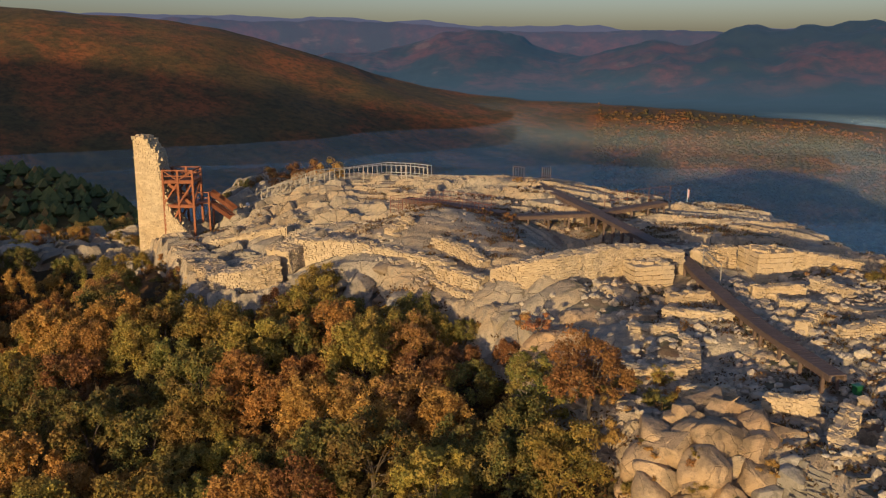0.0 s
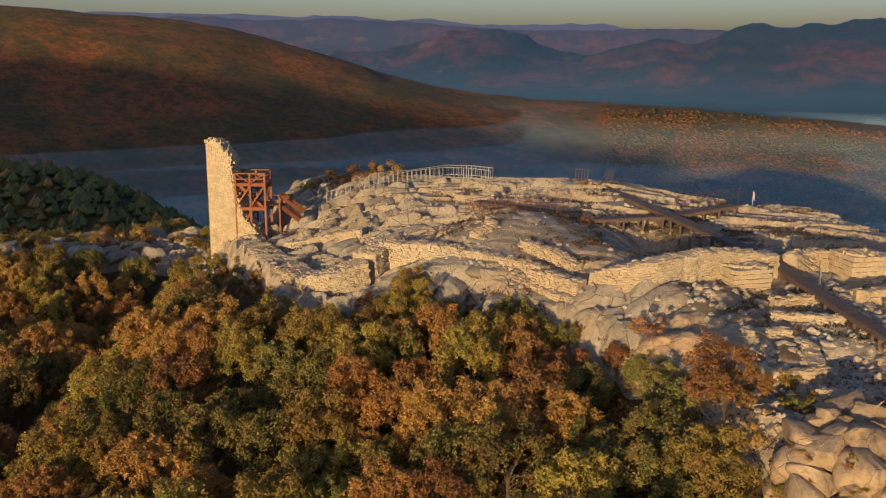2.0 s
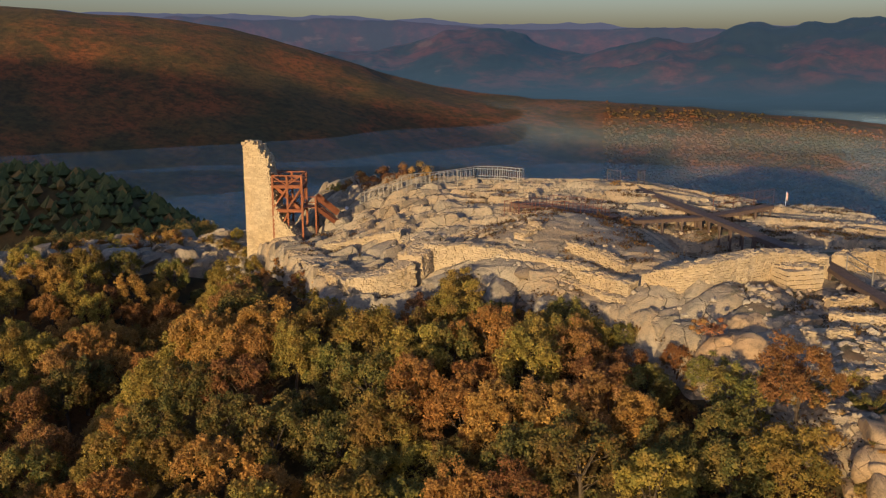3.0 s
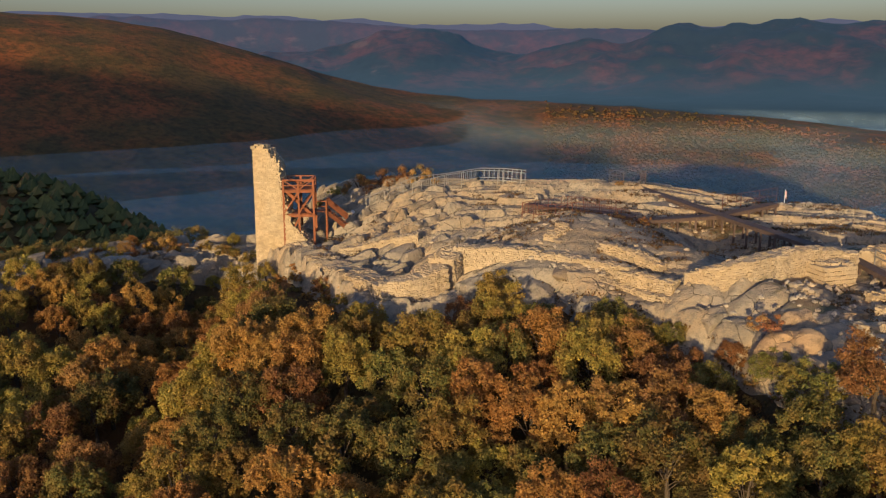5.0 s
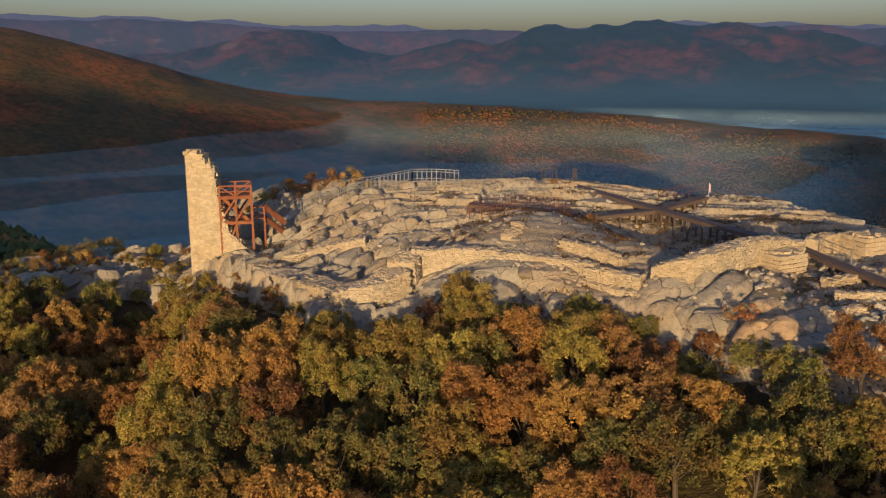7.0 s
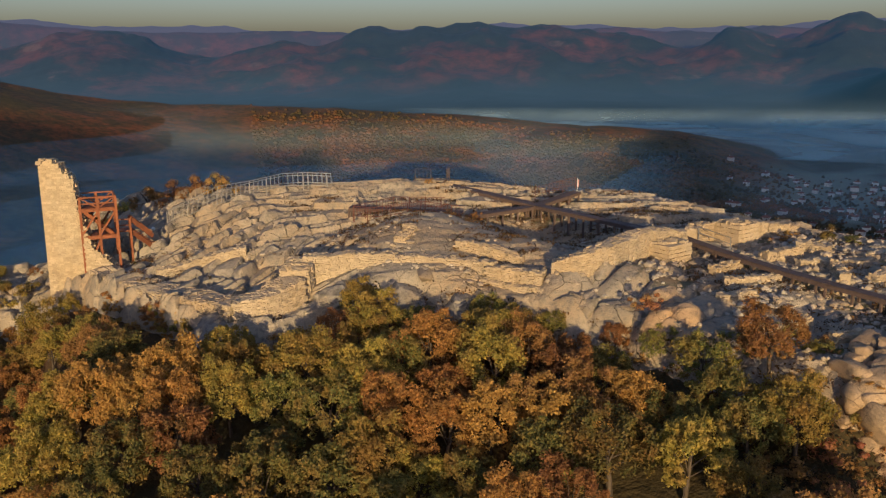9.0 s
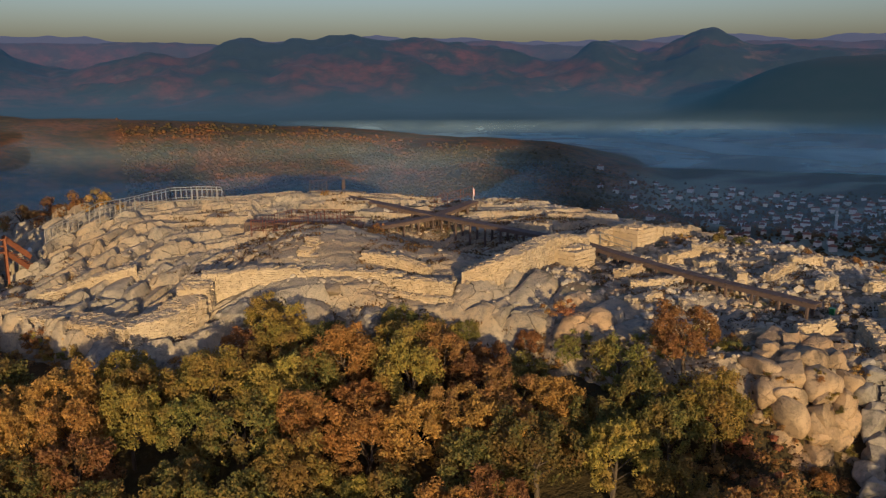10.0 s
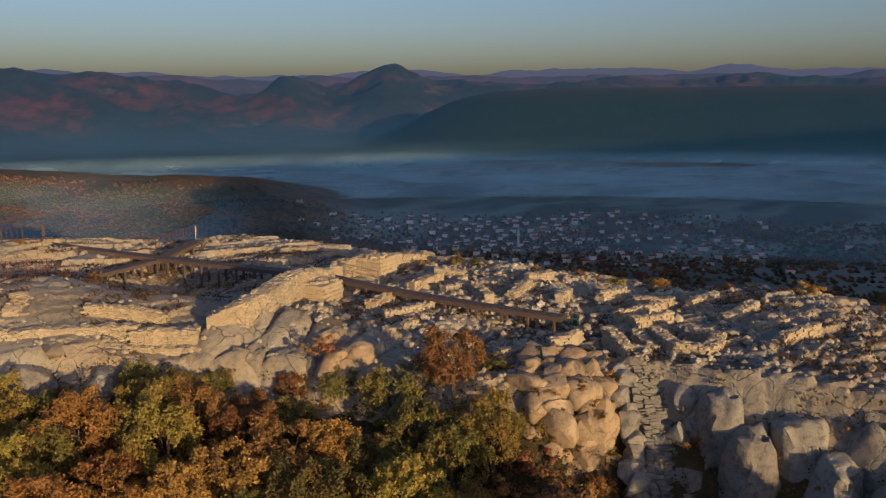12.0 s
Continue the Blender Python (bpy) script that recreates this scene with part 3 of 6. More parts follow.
def tree_meshes(rng, height, spread, leaves, leaf, trunk_h=0.35):
    """The trunk with its limbs, and a crown of many small leaf sprays on uneven boughs."""
    rs = np.random.default_rng(rng.randint(0, 10 ** 6))
    bm = bmesh.new()
    top = Vector((rng.uniform(-0.3, 0.3), rng.uniform(-0.3, 0.3), height * 0.6))
    tube(bm, [(0, 0, -0.5), (0.05, 0, height * 0.2), top * 0.7, top], [0.15, 0.12, 0.08, 0.04])
    mid = height * (0.5 + trunk_h) / 1.25
    n = rng.randint(17, 23)
    boughs = []
    lean = rng.uniform(0, 6.28)
    for i in range(n):
        up = -0.45 + 1.4 * (i + 0.5) / n
        a = i * 2.39996 + rng.uniform(-0.5, 0.5)
        flat = math.sqrt(max(0.03, 1 - up * up))
        far = rng.uniform(0.52, 0.86) * (1 + 0.16 * math.cos(a - lean))
        c = Vector((math.cos(a) * flat * spread * far, math.sin(a) * flat * spread * far, mid + up * (height - mid) * rng.uniform(0.62, 0.84)))
        boughs.append((c, spread * rng.uniform(0.26, 0.44)))
        if i % 2:
            s = top * rng.uniform(0.4, 0.9)
            tube(bm, [s, s.lerp(c, 0.5) + Vector((0, 0, 0.1)), c], [0.04, 0.025, 0.008], 4)
    trunk = bm_mesh("trunk", bm, BARK)
    heart = np.array((0, 0, mid * 0.85))
    centres, radii = [], []
    for c, r in boughs:
        c = np.array(c)
        out = (c - heart) / np.linalg.norm(c - heart)
        for _ in range(9):
            d = rs.normal(0, 1, 3) + out * 0.9
            d /= np.linalg.norm(d)
            centres.append(c + d * r * rs.uniform(0.55, 0.95))
            radii.append(r * rs.uniform(0.3, 0.5))
    centres, radii = np.array(centres), np.array(radii)
    pick = rs.choice(len(radii), leaves, p=radii ** 2 / (radii ** 2).sum())
    d = rs.normal(0, 1, (leaves, 3)) + (0, 0, 0.25)
    d /= np.linalg.norm(d, axis=1, keepdims=True)
    p = centres[pick] + d * (radii[pick] * rs.uniform(0.45, 1.12, leaves))[:, None]
    nrm = d + rs.normal(0, 0.6, (leaves, 3))
    nrm /= np.linalg.norm(nrm, axis=1, keepdims=True)
    a = np.cross(nrm, rs.normal(0, 1, (leaves, 3)))
    a /= np.linalg.norm(a, axis=1, keepdims=True)
    b = np.cross(nrm, a)
    s = (leaf * rs.uniform(0.6, 1.3, leaves))[:, None]
    vs = np.stack([p + a * s, p - a * s * 0.55 + b * s * 0.72, p - a * s * 0.55 - b * s * 0.72], 1).reshape(-1, 3)
    return trunk, vs, np.arange(len(vs)).reshape(-1, 3)


def make_tree(name, rng, height, spread, colour, leaves=2200, leaf=0.105, trunk_h=0.33):
    trunk, vs, fs = tree_meshes(rng, height, spread, leaves, leaf, trunk_h)
    crown = mesh_from("crown", vs.tolist(), fs.tolist(), LEAVES[colour])
    ob = new(name)
    part("trunk", trunk, ob)
    part("crown", crown, ob)
    return ob


TREE_LABELS = {
    "green": "green oak tree on the slope below the ruins",
    "olive": "yellow-green autumn oak tree on the wooded slope",
    "orange": "orange-leaved autumn oak tree on the wooded slope",
    "rust": "rust-brown autumn tree on the wooded slope",
    "red": "dark red autumn tree beside the rocks",
}


def forest():
    rng = random.Random(7)
    kinds = {}
    for col, reps in (("green", 3), ("olive", 3), ("orange", 3), ("rust", 2), ("red", 1)):
        for k in range(reps):
            t = make_tree("oak_tree", rng, rng.uniform(4.0, 4.8), rng.uniform(1.75, 2.15), col, 7600, 0.083, 0.2)
            tagged(t, TREE_LABELS[col], "tree", "autumn trees on the slope")
            kinds.setdefault(col, []).append(t)
    n = 10000
    # trees below about y 12 are unseen, added to shade the cliff
    px, py = np.random.uniform(-75, 9, n), np.random.uniform(1, 90, n)
    dd = rim_distance(px, py)
    ok = (dd > np.where((px > 1) & (py > 31), 0.3, 1.1)) & (dd < 34) & ~((py > 62) & (px > -24)) & ~((px > 4) & (py < 28) & (dd < 2.0)) & (px + py > -4)
    ok &= ~((px > 1.2) & (px < 3.2) & (py > 34) & (py < 43)) & ((py > 31) | (px > -1) | (py < 20))
    ok &= ~((px > -23) & (px < -11) & (dd < 3.4) & (py > 46))
    ok &= ~((px > -1) & (py > 12.0) & (py < 21.5)) & ~((px > 2.2) & (py > 11.5) & (py < 27.5))
    ok |= (px < -26.5) & (py > 64) & (dd < 1.2) & ((py - 78.6 - (px + 30) * 0.27 > 1.5) | (py - 78.6 - (px + 30) * 0.27 < -4.2)) & (py < 83)
    ok |= (px < -25.9) & (px > -32) & (py > 62) & (py < 72.5)
    spots = np.zeros((0, 2))
    for x, y in zip(px[ok], py[ok]):
        gap = 2.05 if x > -45 else 2.6
        if not len(spots) or ((spots - (x, y)) ** 2).sum(1).min() > gap ** 2:
            spots = np.concatenate([spots, [(x, y)]])
    spots = spots[np.argsort(np.hypot(spots[:, 0] + 12, spots[:, 1] - 30))]
    zz, dd = land(spots[:, 0], spots[:, 1])
    hue = vnoise(spots[:, 0] / 5.0, spots[:, 1] / 5.0, 77)
    first = set()
    rest_v, rest_f, total = [], [], 0
    for k, ((x, y), z, d, g) in enumerate(zip(spots, zz, dd, hue)):
        g += rng.uniform(-0.3, 0.3)
        col = "green" if g < 0.24 else "olive" if g < 0.56 else "orange" if g < 0.86 else "rust" if g < 1.06 else "red"
        if x > -6:
            col = rng.choice(("green", "rust", "green", "olive", "green", "orange", "green", "rust"))
        elif x < -17:
            col = rng.choice(("olive", "orange", "olive", "green", "orange", "orange", "rust", "olive"))
        src = rng.choice(kinds[col])
        s = rng.uniform(0.72, 1.05) * (0.5 if d < 1 else 0.64 if d < 2.4 else 0.78 if d < 3.6 else 0.9 if d < 5 else 1.0) * (0.72 if y > 58 and x < -22 else 1.0) * (0.8 if x > 0 and y < 34 else 1.0)
        s = max(s, 0.78) if (x > 0.5 and y < 37) or (x < -25.5 and 62 < y < 72.5) else s
        turn = rng.uniform(0, 360)
        m = pose(x, y, float(z) - 0.1, rng.uniform(-4, 4), rng.uniform(-4, 4), turn)
        if k >= 296:
            # crowns further off stand together as one wood
            me = next(c for c in src.children if c.name.startswith("crown")).data
            co = np.empty(len(me.vertices) * 3, np.float32)
            me.vertices.foreach_get("co", co)
            co = co.reshape(-1, 3, 3)[::2].reshape(-1, 3) * s * 1.05
            c, sn = math.cos(turn), math.sin(turn)
            rest_v.append(np.stack([co[:, 0] * c - co[:, 1] * sn + x, co[:, 0] * sn + co[:, 1] * c + y, co[:, 2] + z], -1))
            rest_f.append(np.arange(len(co)).reshape(-1, 3) + total)
            total += len(co)
        elif src not in first:
            first.add(src)
            src.matrix_basis = m
            src.scale = (s, s, s)
        else:
            c = copy_thing(src, m)
            c.scale = (s, s, s * rng.uniform(0.9, 1.12))
    ob = new("slope_wood", mesh_from("slope_wood", np.concatenate(rest_v).tolist(), np.concatenate(rest_f).tolist(), LEAVES["mixed"]))
    tagged(ob, "mixed green and orange autumn wood on the far slope", "woods", kind="stuff")


forest()

# ---- the ruins ----
def rubble_wall(name, points, thick, low=1.2, step=0.28, rough=0.06, label="", material=None, ragged=0.12, group="ruined walls", singly=False, size=0.23):
    """A rubble-stone wall along points (x, y, top height), standing in the ground, with a worn and uneven top."""
    pts = [Vector(p) for p in points]
    run = [0.0]
    for a, b in zip(pts, pts[1:]):
        run.append(run[-1] + (b.xy - a.xy).length)
    n = max(3, int(run[-1] / step) + 1)
    rows = []
    rng = random.Random(int(abs(pts[0].x * 97 + pts[0].y * 31)) + n)
    levels = [0.0, 0.2, 0.4, 0.6, 0.8, 1.0]
    sag = 0.0
    for i in range(n):
        s = run[-1] * i / (n - 1)
        k = max(j for j in range(len(run)) if run[j] <= s + 1e-6)
        k = min(k, len(pts) - 2)
        f = (s - run[k]) / max(run[k + 1] - run[k], 1e-6)
        p = pts[k].lerp(pts[k + 1], f)
        d = ((pts[min(k + 1, len(pts) - 1)] - pts[k]).xy).normalized()
        if k + 2 < len(pts) and f > 0.5:
            d = d.lerp((pts[k + 2] - pts[k + 1]).xy.normalized(), f - 0.5).normalized()
        if k > 0 and f < 0.5:
            d = d.lerp((pts[k] - pts[k - 1]).xy.normalized(), 0.5 - f).normalized()
        nr = Vector((d.y, -d.x))
        sag = 0.7 * sag + rng.uniform(-ragged, ragged) * 0.5
        top = p.z + sag
        base = top - low
        ring = []
        for side in (1, -1):
            for q in (levels if side == 1 else levels[::-1]):
                w = thick / 2 * (1.08 - 0.1 * q) + rng.uniform(-rough, rough)
                h = base + (top - base) * q + (rng.uniform(-rough, rough) if q > 0 else 0)
                ring.append((p.x + nr.x * w * side, p.y + nr.y * w * side, h))
            if side == 1:
                for q in (0.33, -0.33):
                    ring.append((p.x + nr.x * thick / 2 * q, p.y + nr.y * thick / 2 * q, top + rng.uniform(-rough, rough) * 1.4))
        rows.append(ring)
    m = len(rows[0])
    vs = [v for r in rows for v in r]
    fs = [(i * m + j, i * m + j + 1, (i + 1) * m + j + 1, (i + 1) * m + j) for i in range(n - 1) for j in range(m - 1)]
    fs += [tuple(range(m))[::-1], tuple((n - 1) * m + j for j in range(m))]
    ob = new(name, mesh_from(name, vs, fs, material or MASONRY))
    face_stones(ob, np.array(rows), rng, size, low, singly, material or MASONRY)
    return tagged(ob, label or "low ruined wall of pale rubble stone", "wall", group)


STONES = []


def joined_stones(specs, rng, material, parent, label, wear=0.3):
    """Many small uneven stones as one part: each a worn box of a centre and three axes."""
    rs = np.random.default_rng(rng.randint(0, 10 ** 6))
    c = np.array([s[0] for s in specs])
    ax = np.array([s[1:] for s in specs])
    corner = np.array([(i, j, k) for i in (-0.5, 0.5) for j in (-0.5, 0.5) for k in (-0.5, 0.5)])
    loc = corner[None] * (1 + rs.uniform(-wear, wear * 0.35, (len(c), 8, 3)))
    vs = (c[:, None] + np.einsum("mkj,mjd->mkd", loc, ax)).reshape(-1, 3)
    quad = np.array([(0, 1, 3, 2), (4, 6, 7, 5), (0, 4, 5, 1), (2, 3, 7, 6), (0, 2, 6, 4), (1, 5, 7, 3)])
    fs = (quad[None] + (np.arange(len(c)) * 8)[:, None, None]).reshape(-1, 4)
    ob = part("stonework", mesh_from("stonework", vs.tolist(), fs.tolist(), material), parent, label)
    return tagged(ob, kind="stuff")


def face_stones(ob, rows, rng, size, low, singly, material):
    """The stones of a wall: rough courses on both faces, and rubble lying on its worn top."""
    if not STONES:
        for k in range(10):
            bm = bmesh.new()
            stone_block(bm, (0, 0, 0), (0.92, 0.92, 0.92), 0, rng, 0.11)
            STONES.append(bm_mesh("stone", bm, MASONRY))
    n = len(rows)
    specs = []

    def at(k, s):
        i = min(int(s), n - 2)
        return rows[i, k] + (rows[i + 1, k] - rows[i, k]) * (s - i)
    gap = np.linalg.norm(rows[1, 5, :2] - rows[0, 5, :2])
    for head, foot in ((5, 0), (8, 13)):
        h = size * 0.62
        for q in range(int(min(low, 1.5) / h)):
            f, s = h * (q + 0.5) / low, rng.uniform(0, 1)
            while s < n - 1:
                ln = size * rng.uniform(0.7, 1.7)
                c = at(head, s) * (1 - f) + at(foot, s) * f
                t = at(head, min(s + 0.5, n - 1)) - at(head, max(s - 0.5, 0))
                t[2] *= 0.5
                t /= np.linalg.norm(t)
                out = np.cross(t, (0, 0, 1)) * (1 if head == 5 else -1)
                if rest(c[0], c[1]) < c[2] + 0.15 and rng.random() > 0.05:
                    hh = h * rng.uniform(0.8, 1.15)
                    specs.append((c + out * rng.uniform(-0.05, 0.0) + (0, 0, rng.uniform(-0.02, 0.02)), t * ln, out * 0.24, np.array((t[0] * rng.uniform(-0.1, 0.1) * hh, 0, hh))))
                s += ln / gap
    wide = np.linalg.norm(rows[0, 5] - rows[0, 8])
    for _ in range(int((n - 1) * gap * wide / (size * size * 0.55))):
        s, f = rng.uniform(0, n - 1), rng.random()
        c = at(5, s) * (1 - f) + at(8, s) * f
        g, r = rng.uniform(0, 3.14), size * rng.uniform(0.45, 1.15)
        specs.append((c + (0, 0, rng.uniform(-0.07, 0.02)), np.array((math.cos(g), math.sin(g), rng.uniform(-0.2, 0.2))) * r * rng.uniform(0.8, 1.4),
                      np.array((-math.sin(g), math.cos(g), rng.uniform(-0.2, 0.2))) * r, np.array((0, 0, r * 0.5))))
    if singly:
        rng.shuffle(specs)
        for c, a, b, u in specs[:190]:
            o = part("stone", rng.choice(STONES), ob)
            o.matrix_basis = Matrix(((a[0], b[0], u[0], c[0]), (a[1], b[1], u[1], c[1]), (a[2], b[2], u[2], c[2]), (0, 0, 0, 1)))
        specs = specs[190:]
    if specs:
        joined_stones(specs, rng, material, ob, "rough coursed rubble of small pale stones")


def stone_block(bm, c, size, turn, rng, wear=0.06):
    """A worn block with chipped corners."""
    b = bmesh.ops.create_cube(bm, size=1.0, matrix=pose(*c, rng.uniform(-4, 4), rng.uniform(-4, 4), turn) @ Matrix.Diagonal((*size, 1)))["verts"]
    for v in b:
        v.co += Vector((rng.uniform(-wear, wear), rng.uniform(-wear, wear), rng.uniform(-wear, wear)))


def tower():
    """The standing slice of a keep: a tall face with a broken, stepped edge that flares to its foot."""
    rng = random.Random(4)
    e, back = Vector((0.965, -0.26, 0)), Vector((0.26, 0.965, 0))
    org = Vector((-25.15, 69.1, 0))
    zs = np.arange(12.6, 23.31, 0.22)

    def right(z):
        return float(np.interp(z, [12.6, 15.0, 15.9, 17.0, 18.2, 20.6, 22.0, 22.6, 23.3], [5.0, 4.6, 4.0, 2.9, 2.5, 2.05, 1.95, 1.4, 0.95]))
    vs, fs = [], []
    cols = 14
    for side in (0, 1):
        for z in zs:
            w = right(z) + rng.uniform(-0.1, 0.1) + (0.25 if side else 0)
            for j in range(cols):
                u = w * j / (cols - 1) + (0.1 * (23.3 - z) / 10 if j == 0 else 0) * -1
                depth = (0.0 if side == 0 else 1.35) + rng.uniform(-0.012, 0.012)
                vs.append(org + e * u + back * depth + Vector((0, 0, z + rng.uniform(-0.03, 0.03) + (rng.uniform(-0.12, 0.1) if z > 23 else 0))))
    n = len(zs)

    def at(s, i, j):
        return s * n * cols + i * cols + j
    for i in range(n - 1):
        for j in range(cols - 1):
            fs.append((at(0, i, j), at(0, i, j + 1), at(0, i + 1, j + 1), at(0, i + 1, j)))
            fs.append((at(1, i, j), at(1, i + 1, j), at(1, i + 1, j + 1), at(1, i, j + 1)))
        fs.append((at(0, i, 0), at(0, i + 1, 0), at(1, i + 1, 0), at(1, i, 0)))
        fs.append((at(0, i, cols - 1), at(1, i, cols - 1), at(1, i + 1, cols - 1), at(0, i + 1, cols - 1)))
    for j in range(cols - 1):
        fs.append((at(0, n - 1, j), at(0, n - 1, j + 1), at(1, n - 1, j + 1), at(1, n - 1, j)))
    ob = new("ruined_tower", mesh_from("ruined_tower", [tuple(v) for v in vs], fs, TOWER))
    specs, z, course = [], 13.4, 0
    while z < 23.2:
        h, w = rng.uniform(0.11, 0.19), right(z)
        u = -0.05 + 0.2 * (course % 2)
        while u < w - 0.05:
            ln = rng.uniform(0.14, 0.38)
            if rng.random() < 0.9:
                for deep in (0.05, 1.32):
                    p = org + e * (u + ln / 2) + back * (deep + 0.02 + rng.uniform(-0.012, 0.01))
                    specs.append((np.array((p.x, p.y, z + h / 2)), np.array(e) * ln, np.array(back) * 0.2, np.array((0, 0, h * 1.02))))
            u += ln
        for k in range(4):
            p = org + e * (w + rng.uniform(-0.12, 0.14)) + back * (0.2 + 0.32 * k)
            specs.append((np.array((p.x, p.y, z + h / 2)), np.array(e) * rng.uniform(0.25, 0.5), np.array(back) * 0.34, np.array((0, 0, h))))
        z += h
        course += 1
    for _ in range(40):
        p = org + e * rng.uniform(0, 1.0) + back * rng.uniform(0.1, 1.3)
        specs.append((np.array((p.x, p.y, 23.25 + rng.uniform(-0.1, 0.12))), np.array(e) * rng.uniform(0.2, 0.4), np.array(back) * 0.3, np.array((0, 0, 0.26))))
    joined_stones(specs, rng, TOWER, ob, "rough courses of golden stone", 0.16)
    tagged(ob, "tall broken tower wall of pale golden stone", "tower")


def scaffold():
    """Timber viewing platform and stair beside the tower."""
    ob = new("wooden_scaffold")
    x0, x1, y0, y1 = -22.75, -20.35, 68.5, 70.9
    foot, top, mid = 14.6, 20.7, 17.75

    def bar(name, a, b, w=0.14, h=0.14):
        bm = bmesh.new()
        beam(bm, a, b, w, h)
        part(name, bm_mesh(name, bm, TIMBER), ob)
    for x in (x0, (x0 + x1) / 2, x1):
        for y in (y0, y1):
            bar("post", (x, y, foot), (x, y, top), 0.17, 0.17)
    for z in (mid, 19.75):
        for y in (y0, y1):
            bar("beam", (x0 - 0.1, y, z), (x1 + 0.1, y, z), 0.12, 0.2)
        for x in (x0, x1):
            bar("beam", (x, y0 - 0.1, z), (x, y1 + 0.1, z), 0.12, 0.2)
        bm = bmesh.new()
        box(bm, (x0 + x1) / 2, 0, 0, x1 - x0 + 0.2, 0.17, 0.05)
        board = bm_mesh("deck_board", bm, TIMBER)
        for k in range(13):
            part("deck_board", board, ob).matrix_basis = pose(0, y0 + 0.1 + k * (y1 - y0 - 0.2) / 12, z + 0.13)
    for z in (top, 20.25):
        for y in (y0, y1):
            bar("rail", (x0 - 0.08, y, z), (x1 + 0.08, y, z), 0.1, 0.1)
        for x in (x0, x1):
            bar("rail", (x, y0, z), (x, y1, z), 0.1, 0.1)
    for y in (y0, y1):
        xm = (x0 + x1) / 2
        bar("brace", (x0, y, 18.0), (xm, y, 19.7))
        bar("brace", (xm, y, 18.0), (x1, y, 19.7))
        bar("brace", (x0, y, 20.7), (xm, y, 19.9), 0.09, 0.09)
        bar("brace", (x1, y, 20.7), (xm, y, 19.9), 0.09, 0.09)
        bar("brace", (x0, y, 15.2), (xm, y, 17.6))
    for x in (x0, x1):
        bar("brace", (x, y0, 18.0), (x, y1, 19.7))
    # inner flight between the floors
    for y in (y0 + 0.35, y0 + 1.1):
        bar("stringer", (x1 - 0.3, y, mid + 0.1), (x0 + 0.2, y, 19.7), 0.07, 0.26)
    for k in range(9):
        f = (k + 0.5) / 9
        bm = bmesh.new()
        box(bm, x1 - 0.3 + (x0 + 0.5 - x1) * f, y0 + 0.72, mid + 0.15 + 1.85 * f, 0.26, 0.75, 0.04)
        part("tread", bm_mesh("tread", bm, TIMBER), ob)
    # landing and flight down to the rock
    bm = bmesh.new()
    box(bm, x1 + 0.5, 70.2, mid + 0.1, 1.0, 1.3, 0.08)
    part("landing", bm_mesh("landing", bm, TIMBER), ob)
    bar("post", (x1 + 0.95, 69.6, foot + 0.9), (x1 + 0.95, 69.6, mid + 1.05), 0.14, 0.14)
    bar("post", (x1 + 0.95, 70.8, foot + 0.9), (x1 + 0.95, 70.8, mid + 1.05), 0.14, 0.14)
    bar("rail", (x1, 69.6, mid + 1.0), (x1 + 0.95, 69.6, mid + 1.0), 0.09, 0.09)
    bar("rail", (x1, 69.6, mid + 0.55), (x1 + 0.95, 69.6, mid + 0.55), 0.09, 0.09)
    for dy in (0.0, 1.1):
        bar("stringer", (x1 + 0.9, 69.65 + dy, mid + 0.1), (x1 + 2.6, 70.9 + dy, 16.15), 0.07, 0.3)
        bar("rail", (x1 + 0.95, 69.65 + dy, mid + 1.0), (x1 + 2.6, 70.9 + dy, 17.05), 0.08, 0.3)
    for k in range(8):
        f = (k + 0.5) / 8
        bm = bmesh.new()
        box(bm, 0, 0, 0, 0.28, 1.1, 0.05)
        t = part("tread", bm_mesh("tread", bm, TIMBER), ob)
        t.matrix_basis = pose(x1 + 0.9 + 1.7 * f, 70.2 + 1.25 * f, mid + 0.1 - 1.55 * f, 0, 0, 36)
    tagged(ob, "red-brown timber viewing platform with stairs beside the tower", "scaffold")


def railing(points, height=1.0, gap=0.42, material=None, name="railing", label="", bars=True, wood=0.05):
    """A fence of posts, thin bars and two rails along points on the ground."""
    ob = new(name)
    pts = [Vector((x, y, max(z, rest(x, y) + 0.05))) for x, y, z in points]
    up = Vector((0, 0, height))
    for a, b in zip(pts, pts[1:]):
        for z in (1.0, 0.55 if not bars else 0.1):
            bm = bmesh.new()
            beam(bm, a + up * z, b + up * z, wood * 1.1, wood * 1.1)
            part("rail", bm_mesh("rail", bm, material), ob)
        n = max(1, int((b - a).length / (gap if bars else 1.6)))
        for k in range(n + 1):
            p = a.lerp(b, k / n)
            post = (k % 4 == 0) or not bars
            bm = bmesh.new()
            w = wood * (1.3 if post else 0.7)
            box(bm, p.x, p.y, p.z + height / 2 - (0.2 if post else 0), w, w, height + (0.4 if post else -0.1))
            part("post" if post else "bar", bm_mesh("post" if post else "bar", bm, material), ob)
    return tagged(ob, label, "railing", "railings on the hilltop")


